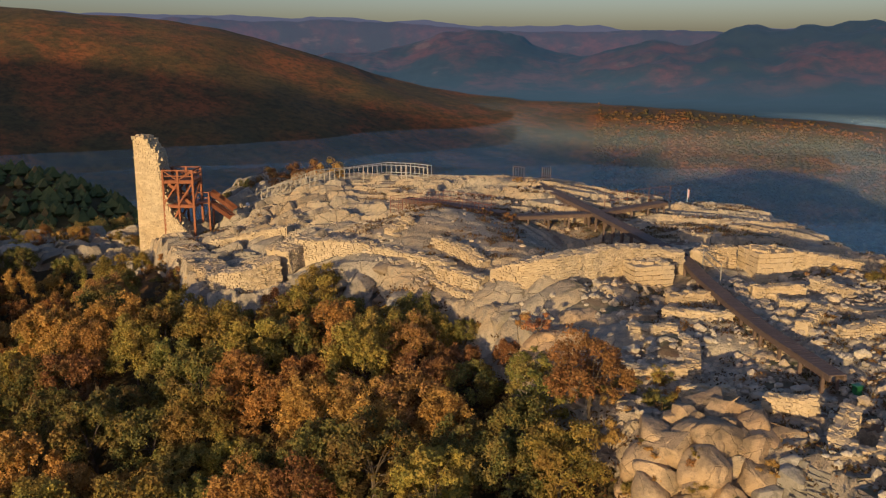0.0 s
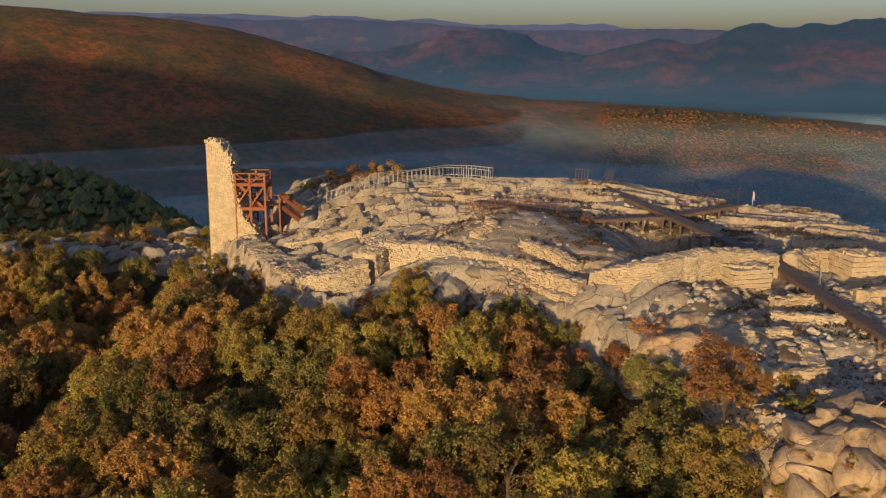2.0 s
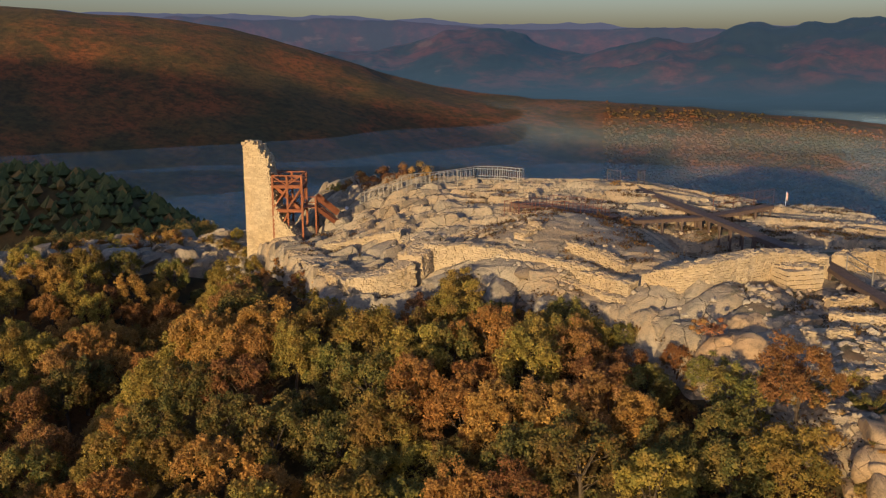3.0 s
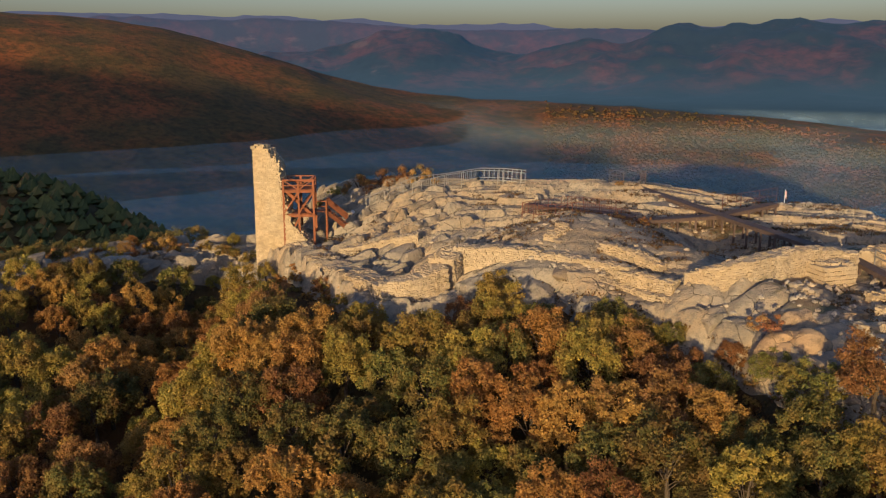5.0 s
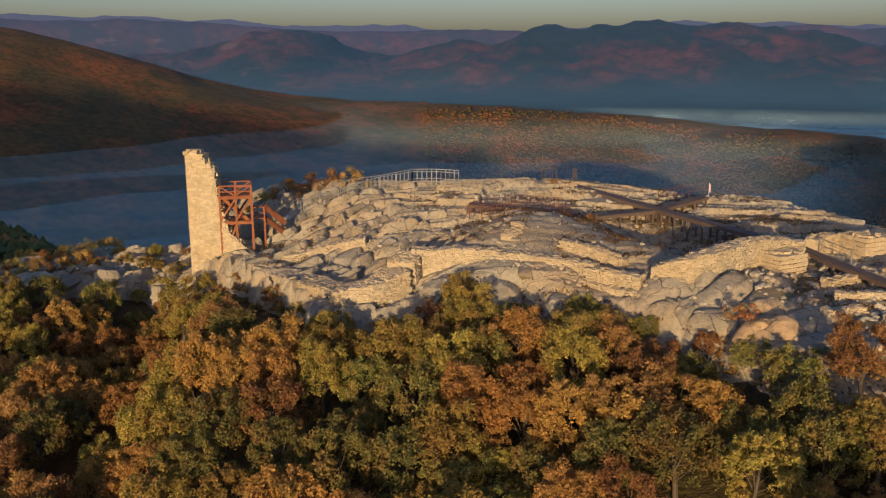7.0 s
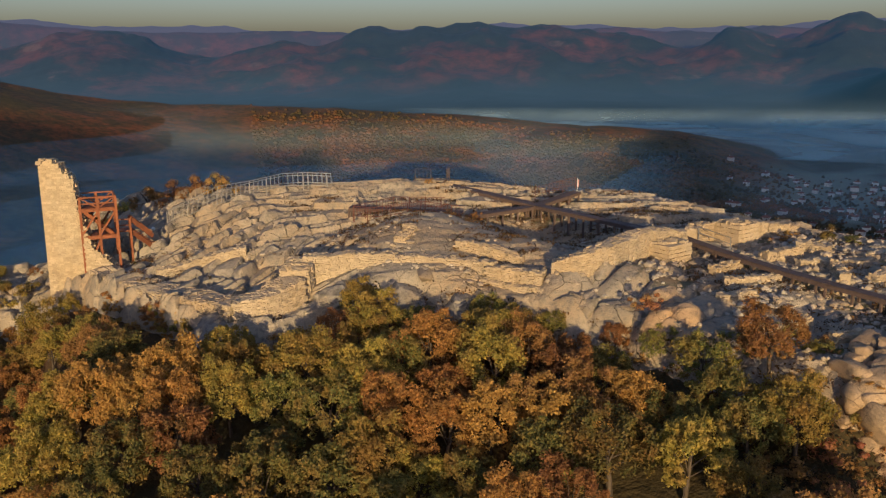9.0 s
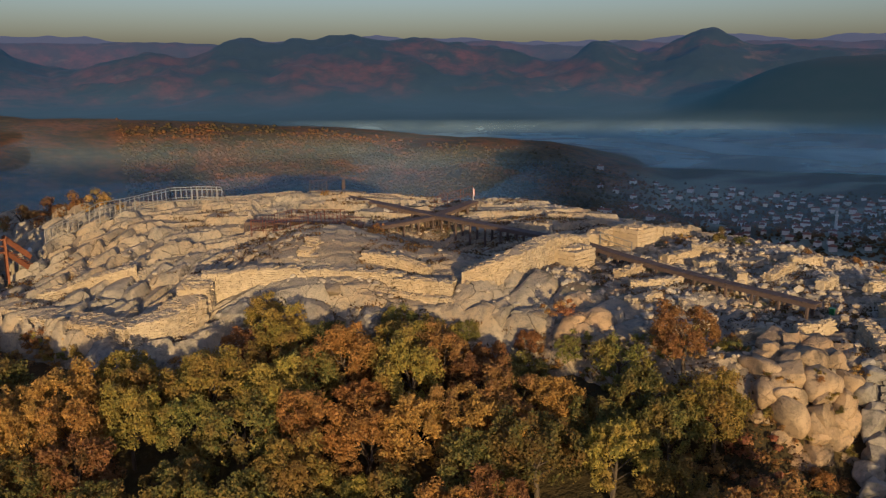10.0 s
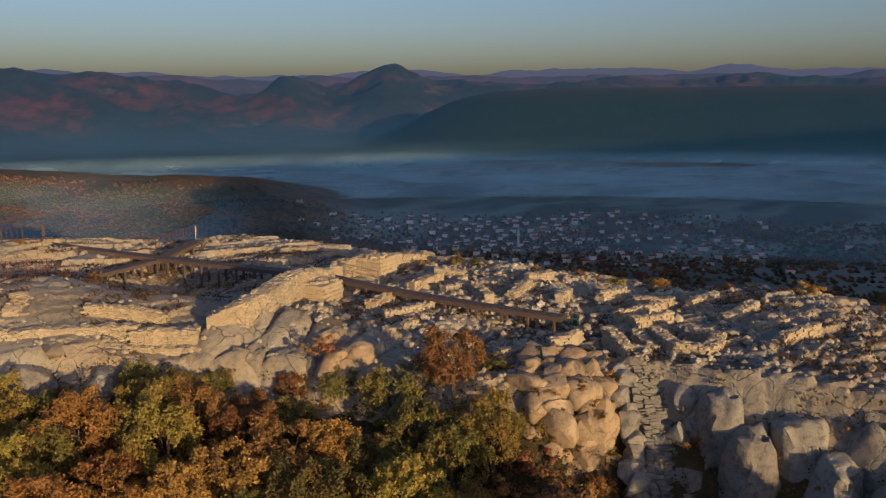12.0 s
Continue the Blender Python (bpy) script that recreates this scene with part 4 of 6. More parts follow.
def walkway(name, points, width, label, posts=True, rail=None):
    """A boarded walk on bearers, with posts down to the rock."""
    ob = new(name)
    pts = [Vector(p) for p in points]
    total = 0
    plank = None
    for a, b in zip(pts, pts[1:]):
        d = (b - a)
        side = Vector((d.y, -d.x, 0)).normalized()
        for s in (-0.42, 0.42):
            bm = bmesh.new()
            beam(bm, a + side * width * s - Vector((0, 0, 0.14)), b + side * width * s - Vector((0, 0, 0.14)), 0.12, 0.2)
            part("bearer", bm_mesh("bearer", bm, DECKING), ob)
        n = max(2, int(d.length / 0.26))
        turn = math.atan2(d.y, d.x)
        tilt = math.asin(max(-1, min(1, d.z / d.length)))
        if plank is None:
            bm = bmesh.new()
            box(bm, 0, 0, 0, 0.235, width, 0.05)
            plank = bm_mesh("plank", bm, DECKING)
        for k in range(n):
            p = a.lerp(b, (k + 0.5) / n)
            o = part("plank", plank, ob)
            o.matrix_basis = Matrix.Translation(p) @ Matrix.Rotation(turn, 4, "Z") @ Matrix.Rotation(-tilt, 4, "Y")
        if posts:
            for k in range(int(d.length / 1.6) + 1):
                p = a.lerp(b, min(1, k * 1.6 / d.length))
                for s in (-0.42, 0.42):
                    q = p + side * width * s
                    z = min(rest(q.x, q.y) - 0.3, q.z - 0.4)
                    bm = bmesh.new()
                    box(bm, q.x, q.y, (z + q.z - 0.1) / 2, 0.13, 0.13, q.z - 0.1 - z)
                    part("post", bm_mesh("post", bm, DECKING), ob)
    return tagged(ob, label, "walkway", "wooden walkways")


def masonry_block(name, x, y, z, sx, sy, sz, turn, label, seed):
    """A squared block of coursed stone: each stone a piece of its own round a core."""
    rng = random.Random(seed)
    ob = new(name)
    ob.matrix_basis = pose(x, y, z, 0, 0, turn)
    bm = bmesh.new()
    box(bm, 0, 0, sz / 2 - 0.3, sx - 0.16, sy - 0.16, sz + 0.5)
    part("core", bm_mesh("core", bm, MASONRY), ob)
    rows = max(3, int(sz / 0.26))
    pool = []
    for k in range(6):
        bm = bmesh.new()
        stone_block(bm, (0, 0, 0), (0.46, 0.2, sz / rows - 0.03), 0, rng, 0.02)
        pool.append(bm_mesh("stone", bm, MASONRY))
    for r in range(rows):
        zz = sz * (r + 0.5) / rows
        for face in range(4):
            long, half = (sx, sy / 2) if face % 2 == 0 else (sy, sx / 2)
            n = max(2, int(long / 0.5))
            for k in range(n):
                u = -long / 2 + (k + 0.5) * long / n + (0.1 if r % 2 else -0.1)
                o = part("stone", rng.choice(pool), ob)
                a = (0, 90, 180, 270)[face]
                o.matrix_basis = pose(0, 0, 0, 0, 0, a) @ pose(u * 0.96, -half + 0.06 + rng.uniform(-0.02, 0.02), zz) @ Matrix.Diagonal((long / n / 0.5, 1, 1, 1))
    for k in range(26):
        o = part("stone", rng.choice(pool), ob)
        o.matrix_basis = pose(rng.uniform(-sx, sx) * 0.44, rng.uniform(-sy, sy) * 0.44, sz + 0.02, rng.uniform(-9, 9), rng.uniform(-9, 9), rng.uniform(0, 180)) @ Matrix.Diagonal((rng.uniform(0.5, 0.9), rng.uniform(1.0, 1.8), rng.uniform(0.5, 0.9), 1))
    return tagged(ob, label, "masonry block", "ruined walls")


def ruins():
    tower()
    scaffold()
    rubble_wall("ruined_wall", [(-21.6, 67.6, 15.6), (-18.3, 61.3, 15.35), (-15.6, 56.6, 15.6), (-14.3, 54.6, 15.6)], 2.1, 2.6, label="broad pale wall running down from the tower")
    rubble_wall("ruined_wall", [(-14.6, 54.6, 15.9), (-12.8, 53.9, 16.3), (-10.9, 54.6, 16.9)], 2.2, 2.6, label="broad stepped end of the pale wall")
    rubble_wall("ruined_wall", [(-10.9, 54.7, 17.3), (-9.8, 56.6, 17.7)], 1.8, 2.2, label="stepped rising piece of pale wall")
    rubble_wall("ruined_wall", [(-9.8, 56.4, 17.85), (-7.6, 55.4, 17.95), (-4.4, 53.8, 18.05)], 1.0, 2.2, label="pale retaining wall along the rock edge")
    rubble_wall("ruined_wall", [(-4.5, 53.4, 18.00), (-2.0, 51.5, 17.95), (0.5, 49.2, 17.90)], 0.8, 1.6, label="pale retaining wall along the rock edge")
    rubble_wall("ruined_wall", [(-0.1, 49.0, 17.75), (1.2, 47.6, 17.75), (2.3, 46.3, 17.75)], 0.8, 1.6, label="pale retaining wall along the rock edge")
    rubble_wall("ruined_wall", [(-3.2, 52.0, 17.3), (0.0, 48.2, 17.0), (2.0, 45.6, 16.9)], 0.7, 1.6, label="lower stepped course below the retaining wall")
    rubble_wall("ruined_wall", [(x, y, rest(x, y) + 0.4) for x, y in ((-0.4, 52.9), (1.2, 51.2), (2.5, 49.4))], 0.7, 1.0, label="low ledge of squared pale stone")
    rubble_wall("ruined_wall", [(x, y, rest(x, y) + 0.35) for x, y in ((-3.6, 55.0), (-2.2, 56.4))], 0.8, 1.0, label="short squared ledge of pale stone")
    rubble_wall("ruined_wall", [(3.0, 46.5, 18.3), (4.2, 45.5, 18.9), (6.0, 45.3, 19.3), (8.4, 46.3, 19.45), (10.9, 47.4, 19.4), (13.7, 47.8, 19.1)], 1.1, 2.2, 0.36,
                label="curved pale stone wall on the rock brow")
    rubble_wall("ruined_wall", [(14.7, 47.9, 18.95), (15.8, 48.7, 19.1), (17.1, 49.0, 19.1)], 0.9, 1.8, label="pale stone wall beside the walkway")
    rubble_wall("ruined_wall", [(19.2, 48.6, 19.1), (21.5, 48.6, 18.8), (24.4, 48.2, 18.3)], 0.9, 1.8, label="pale stone wall falling towards the slope")
    masonry_block("stone_block", 11.4, 46.1, 17.4, 2.3, 1.7, 1.35, 14, "squared block of coursed pale stone against the wall", 3)
    masonry_block("stone_block", 18.7, 48.1, 17.35, 2.1, 2.2, 1.75, 10, "squared stone chamber with rubble on top", 5)
    for pts, w in (
        (((-15.5, 71.3, 16.6), (-14.0, 72.2, 16.8), (-12.5, 73.0, 17.1)), 0.8),
        (((-15.2, 69.3, 16.5), (-13.4, 70.0, 16.6), (-11.7, 70.6, 16.8)), 0.8),
        (((-15.6, 71.2, 16.5), (-15.3, 68.0, 16.45), (-15.1, 65.9, 16.45)), 0.8),
        (((-18.2, 65.2, 15.7), (-15.1, 65.3, 16.3), (-13.4, 65.0, 16.7), (-11.9, 64.6, 17.0)), 0.9),
        (((-12.4, 72.6, 16.9), (-11.2, 69.6, 17.0)), 0.6),
    ):
        rubble_wall("ruined_wall", pts, w, 1.3, label="low cut-stone footing near the tower")
    # enclosures and house footings on the far terrace
    for pts, w in (
        (((6.6, 35.6, 16.5), (8.6, 34.5, 16.8), (10.6, 33.9, 17.1)), 0.55), (((10.6, 33.9, 17.1), (11.2, 36.6, 17.4)), 0.5),
        (((8.8, 38.6, 17.2), (11.0, 38.1, 17.5)), 0.5), (((11.0, 40.6, 17.7), (12.6, 39.8, 17.7), (14.0, 39.4, 17.8)), 0.55),
        (((11.6, 42.2, 17.9), (13.8, 42.6, 18.0)), 0.55), (((16.0, 42.6, 18.3), (18.6, 42.2, 18.4)), 0.7), (((16.6, 40.4, 18.2), (18.8, 39.9, 18.3)), 0.6),
        (((19.6, 43.4, 18.5), (20.6, 41.6, 18.4)), 0.7), (((16.2, 36.6, 18.2), (18.0, 39.0, 18.3)), 0.5), (((17.6, 36.0, 18.2), (20.4, 36.4, 18.5)), 0.5),
        (((14.4, 27.9, 17.9), (13.1, 26.1, 17.5), (14.6, 25.0, 17.45)), 0.55), (((15.4, 26.7, 17.95), (14.3, 25.2, 17.5)), 0.5),
        (((15.9, 25.9, 17.9), (14.1, 23.9, 17.5), (14.7, 22.4, 17.55), (16.4, 22.6, 17.8), (16.9, 24.4, 18.0)), 0.6),
        (((16.8, 27.6, 18.0), (18.8, 26.2, 18.1)), 0.5), (((17.8, 29.0, 18.0), (20.8, 27.6, 18.2)), 0.5), (((12.2, 30.2, 17.5), (13.8, 29.2, 17.7)), 0.5),
        (((20.4, 31.4, 18.3), (22.8, 31.0, 18.4)), 0.5), (((18.6, 33.2, 18.2), (20.6, 33.6, 18.4)), 0.5), (((21.4, 37.2, 18.5), (23.6, 36.6, 18.5)), 0.5),
        (((18.6, 21.6, 17.9), (20.8, 20.6, 17.9)), 0.5), (((19.8, 23.6, 18.0), (22.6, 22.8, 18.0)), 0.5), (((17.0, 19.8, 17.7), (19.0, 18.6, 17.6)), 0.45),
        (((22.0, 26.4, 18.2), (24.6, 25.8, 18.1)), 0.5), (((21.0, 29.4, 18.3), (22.0, 27.4, 18.2)), 0.5), (((9.4, 31.4, 17.2), (11.4, 31.0, 17.3)), 0.45),
    ):
        rubble_wall("ruined_wall", [(x, y, max(min(z + 0.1, rest(x, y) + 0.75), rest(x, y) + 0.35)) for x, y, z in pts], w, 1.3, 0.3, 0.05, "low rubble footing of a ruined house", group="house footings", singly=pts[0][1] < 32 and pts[0][0] > 11)
    # railings and walks
    way = [(-16.2, 75.0), (-12.0, 75.8), (-9.0, 77.0), (-5.7, 78.4), (-3.4, 78.3), (-1.4, 77.6)]
    zs = [16.7, 17.8, 18.5, 19.0, 18.95, 18.6]
    railing([(x, y, z) for (x, y), z in zip(way, zs)], material=RAIL, label="galvanised grey metal railing along the rock path")
    railing([(x + 0.3, y + 1.3, z + 0.05) for (x, y), z in zip(way, zs)], material=RAIL, label="galvanised grey metal railing along the rock path")
    railing([(-4.0, 63.4, 18.7), (-3.0, 61.8, 18.75), (0.2, 60.6, 18.7), (3.4, 60.0, 18.3)], 0.8, 0.3, RUSTRAIL, wood=0.03, label="rust-red railing round the sunken hall")
    railing([(-4.0, 63.6, 18.7), (0.0, 65.6, 18.8), (4.0, 64.6, 18.6)], 0.8, 0.3, RUSTRAIL, wood=0.03, label="rust-red railing round the sunken hall")
    walkway("walkway", [(-3.0, 67.4, 18.75), (4.6, 62.6, 18.5)], 1.1, "dark weathered boardwalk along the sunken hall")
    walkway("walkway", [(4.6, 61.6, 18.4), (11.4, 63.2, 18.4), (17.4, 66.2, 18.75)], 0.95, "dark weathered boardwalk across the hollow")
    walkway("walkway", [(7.9, 74.4, 19.1), (11.4, 63.6, 18.5), (14.2, 49.4, 18.4)], 0.95, "long dark boardwalk on posts over the hollow")
    walkway("walkway", [(14.1, 48.6, 18.5), (14.1, 44.5, 18.3), (14.3, 40.0, 18.15), (14.5, 36.2, 18.1), (15.3, 31.0, 17.95)], 0.75, "brown boardwalk winding down past the ruined footings")
    railing([(7.1, 74.6, 19.3), (6.3, 76.4, 19.2)], 1.0, 0.4, DECKING, label="dark wooden railing at the end of the boardwalk")
    railing([(8.7, 74.6, 19.3), (9.6, 76.0, 19.2)], 1.0, 0.4, DECKING, label="dark wooden railing at the end of the boardwalk")
    railing([(12.5, 65.0, 18.9), (18.2, 67.6, 19.1)], 0.7, 0.5, RUSTRAIL, wood=0.03, label="rust-red railing beside the boardwalk")
    railing([(14.9, 47.4, 18.3), (15.0, 44.5, 18.1)], 0.9, 0.5, RAIL, bars=False, label="thin metal handrail beside the boardwalk", wood=0.04)


ruins()

# ---- boulders, stairs and loose stones ----
def boulder_mesh(rng, sub=3, cuts=11, smooth=True):
    """A rounded block, cut by a few rough planes and pitted."""
    bm = bmesh.new()
    bmesh.ops.create_icosphere(bm, subdivisions=sub, radius=1.0)
    planes = []
    for _ in range(cuts):
        n = Vector((rng.gauss(0, 1), rng.gauss(0, 1), rng.gauss(0, 0.8))).normalized()
        planes.append((n, rng.uniform(0.55, 0.85)))
    seed = Vector((rng.uniform(0, 50), rng.uniform(0, 50), rng.uniform(0, 50)))
    for v in bm.verts:
        p = v.co.copy()
        for n, d in planes:
            over = p.dot(n) - d
            if over > 0:
                p -= n * over * 0.96
        p *= 1 + 0.16 * noise.noise(p * 1.3 + seed) + 0.05 * noise.noise(p * 4 + seed)
        v.co = p
    me = bm_mesh("boulder", bm, BOULDER, smooth)
    me.set_sharp_from_angle(angle=radians(48))
    return me


def great_rock_mesh(rng):
    """A great smooth mass of rock, swelling and parted by a few deep joints."""
    bm = bmesh.new()
    bmesh.ops.create_icosphere(bm, subdivisions=4, radius=1.0)
    planes = [(Vector((rng.gauss(0, 1), rng.gauss(0, 1), rng.gauss(0, 0.6))).normalized(), rng.uniform(0.6, 0.88)) for _ in range(13)]
    joints = [(Vector((rng.gauss(0, 1), rng.gauss(0, 1), rng.gauss(0, 0.35))).normalized(), rng.uniform(-0.45, 0.45)) for _ in range(4)]
    seed = Vector((rng.uniform(0, 50), rng.uniform(0, 50), rng.uniform(0, 50)))
    for v in bm.verts:
        p = v.co.copy()
        for n, d in planes:
            over = p.dot(n) - d
            if over > 0:
                p -= n * over * 0.93
        w = p + 0.2 * Vector((noise.noise(p * 1.6 + seed), noise.noise(p * 1.6 - seed), noise.noise(p * 1.6 + 2 * seed)))
        cut = sum(math.exp(-((w.dot(n) - d) / 0.035) ** 2) for n, d in joints)
        p *= 1 + 0.2 * noise.noise(p * 1.1 + seed) + 0.09 * noise.noise(p * 2.9 + seed) + 0.035 * noise.noise(p * 7 + seed) + 0.015 * noise.noise(p * 15 + seed) - 0.10 * min(cut, 1.2)
        v.co = p
    me = bm_mesh("boulder", bm, GREYROCK, True)
    me.set_sharp_from_angle(angle=radians(40))
    return me


def block_mesh(rng):
    """An angular block of broken rock with worn edges."""
    bm = bmesh.new()
    for k in range(15):
        d = Vector((rng.gauss(0, 1), rng.gauss(0, 1), rng.gauss(0, 1))).normalized()
        big = max(abs(d.x), abs(d.y), abs(d.z))
        bm.verts.new(d / big * rng.uniform(0.72, 0.98) if k % 3 else d)
    out = bmesh.ops.convex_hull(bm, input=bm.verts[:])
    inner = {g for g in out["geom_interior"] + out["geom_unused"] if isinstance(g, bmesh.types.BMVert)}
    bmesh.ops.delete(bm, geom=list(inner), context="VERTS")
    bmesh.ops.dissolve_limit(bm, angle_limit=radians(14), verts=bm.verts[:], edges=bm.edges[:])
    bmesh.ops.bevel(bm, geom=bm.edges[:], offset=0.09, segments=2, affect="EDGES", profile=0.6)
    bmesh.ops.triangulate(bm, faces=bm.faces[:])
    bmesh.ops.subdivide_edges(bm, edges=[e for e in bm.edges if e.calc_length() > 0.35], cuts=1)
    seed = Vector((rng.uniform(0, 50), rng.uniform(0, 50), rng.uniform(0, 50)))
    for v in bm.verts:
        v.co *= 1 + 0.10 * noise.noise(v.co * 1.7 + seed) + 0.05 * noise.noise(v.co * 5 + seed)
    me = bm_mesh("boulder", bm, BOULDER, True)
    me.set_sharp_from_angle(angle=radians(28))
    return me


def boulders():
    rng = random.Random(11)
    round_pool = [boulder_mesh(rng) for _ in range(7)]
    block_pool = [block_mesh(rng) for _ in range(12)]
    great_pool = [great_rock_mesh(rng) for _ in range(5)]
    tan_pool, grey_pool, tawny_pool = [], [], []
    for pool, material, src in ((tan_pool, TAN, round_pool[:4] + block_pool[:8]), (grey_pool, GREYROCK, round_pool[:3] + block_pool[4:]), (tawny_pool, TAN, great_pool)):
        for me in src:
            me = me.copy()
            me.materials.clear()
            me.materials.append(material)
            pool.append(me)
    spots = []

    def put(x, y, z, rx, ry, rz, label, turn=None, pool=None, lean=14):
        ob = new("boulder", rng.choice(pool or tan_pool))
        ob.matrix_basis = pose(x, y, z, rng.uniform(-lean, lean), rng.uniform(-lean, lean), rng.uniform(0, 360) if turn is None else turn) @ Matrix.Diagonal((rx, ry, rz, 1))
        tagged(ob, label, "boulder", "boulders on the hilltop")
        spots.append((x, y, max(rx, ry)))
    # great smooth rocks of the cliff beside the stair
    for x, y, z, r, h in ((12.0, 20.8, 14.4, 1.5, 3.2), (10.7, 19.2, 12.8, 1.5, 3.8), (12.0, 17.6, 14.2, 1.7, 3.6), (10.9, 15.6, 13.2, 1.6, 3.6), (12.4, 14.0, 14.2, 1.7, 3.4),
                          (10.2, 13.2, 12.6, 1.5, 3.2), (13.2, 19.4, 15.8, 1.3, 1.7), (13.6, 16.0, 16.0, 1.3, 1.7)):
        put(x, y, z, r * 1.2, r * rng.uniform(1.0, 1.25), h * 0.85, "great smooth grey rock of the cliff beside the stair", pool=great_pool, lean=7)
    for x, y, z, r, h in ((12.2, 22.6, 15.6, 0.8, 1.3), (10.4, 21.3, 12.2, 0.9, 1.4), (11.2, 22.5, 14.2, 0.65, 0.9), (10.3, 22.1, 12.6, 0.5, 0.7), (9.5, 21.6, 11.2, 0.6, 0.8),
                          (9.7, 17.4, 11.6, 0.9, 1.6), (9.3, 19.8, 10.8, 0.7, 1.1), (11.6, 21.9, 14.6, 0.6, 0.9), (9.9, 22.4, 11.9, 0.4, 0.5), (12.6, 23.0, 16.5, 0.5, 0.6), (9.0, 22.0, 10.9, 0.45, 0.5)):
        put(x, y, z, r * 1.15, r, h, "smooth grey rock lodged beside the stone stair", pool=grey_pool)
    # blocks that line the stair on both sides
    for k in range(22):
        f, edge = (k // 2) / 10.0, 1 if k % 2 else -1
        p = Vector((9.0, 21.7, 11.4)).lerp(Vector((12.5, 24.8, 17.0)), f)
        q = Vector((0.65, -0.76, 0)) * edge * rng.uniform(1.15, 1.6)
        r = rng.uniform(0.4, 0.8) * (1.25 - 0.5 * f)
        put(p.x + q.x, p.y + q.y, p.z - 0.1, r * 1.2, r, r * rng.uniform(0.8, 1.2), "grey block lining the stone stair", pool=grey_pool)
    # the knoll: a dome of close-set rounded boulders
    label = "rounded tan boulder on the rocky knoll"
    n = 128
    for k in range(n):
        up = 1 - 1.8 * (k + 0.5) / n
        a = k * 2.39996 + rng.uniform(-0.35, 0.35)
        flat = math.sqrt(max(0.0, 1 - up * up))
        d = Vector((math.cos(a) * flat, math.sin(a) * flat, up))
        if d.y > 0.45 and up < 0.6:
            continue
        p = Vector((9.7 + 3.4 * d.x, 28.1 + 3.2 * d.y, 13.9 + 3.6 * d.z)) - d * 0.35
        r = rng.uniform(0.45, 1.05)
        put(p.x, p.y, p.z, r * rng.uniform(0.95, 1.35), r * rng.uniform(0.8, 1.1), r * rng.uniform(0.8, 1.2), label)
    for x, y, z, r in ((9.3, 25.9, 14.3, 1.45), (7.6, 27.2, 15.3, 0.9), (12.3, 27.8, 16.4, 0.95), (11.4, 27.2, 16.2, 1.0), (8.9, 28.2, 16.1, 1.1), (9.9, 29.9, 17.0, 0.9), (10.9, 28.9, 16.8, 1.0), (8.3, 25.3, 12.4, 0.9), (7.2, 26.0, 13.0, 0.8)):
        put(x, y, z, r * 1.15, r, r, label)
    # tawny masses below the curved wall
    for x, y, r, q in ((5.7, 38.2, 1.6, 0.9), (6.9, 40.6, 1.5, 0.5), (5.0, 36.4, 0.9, 0.8), (9.9, 40.8, 1.0, 0.5)):
        put(x, y, rest(x, y) - 0.3 * r, r * 1.25, r * 0.95, r * q, "tawny weathered boulder below the curved wall", pool=tawny_pool, lean=10)
    # grey blocks on the outlying spur
    for k in range(26):
        x = rng.uniform(-49, -30)
        y = 70.5 + (x + 49) * 0.5 + rng.uniform(-2.0, 2.5)
        r = rng.uniform(0.5, 1.3)
        put(x, y, rest(x, y), r * 1.5, r, r * 0.5, "grey rock slab on the outlying spur", pool=block_pool)
    # rock face below the retaining wall and the broad pale wall
    n = 2600
    px, py = np.random.uniform(-16, 30, n), np.random.uniform(6, 60, n)
    dd = rim_distance(px, py)
    left = 190
    for x, y, d in zip(px, py, dd):
        if left == 0:
            break
        front = -0.5 < d < 2.4 and not (y > 31 and (x > 1 and d > 0.3))
        if not front or (x > 14 and y > 2) or (x > 6 and 21.5 < y < 32):
            continue
        r = rng.uniform(0.45, 1.25) * (1.2 if y < 24 else 0.6 if y > 31 and x > -1 else 1.25 if y > 31 else 1.0)
        if any((x - a) ** 2 + (y - b) ** 2 < (0.5 * (r + c)) ** 2 for a, b, c in spots):
            continue
        big = r > 1.25 and y > 47
        put(x, y, rest(x, y) - 0.35 * r, r * 1.35, r, r * rng.uniform(0.65, 1.0), "grey boulder at the rim of the bedrock", pool=(great_pool[:3] if big else block_pool))
        left -= 1


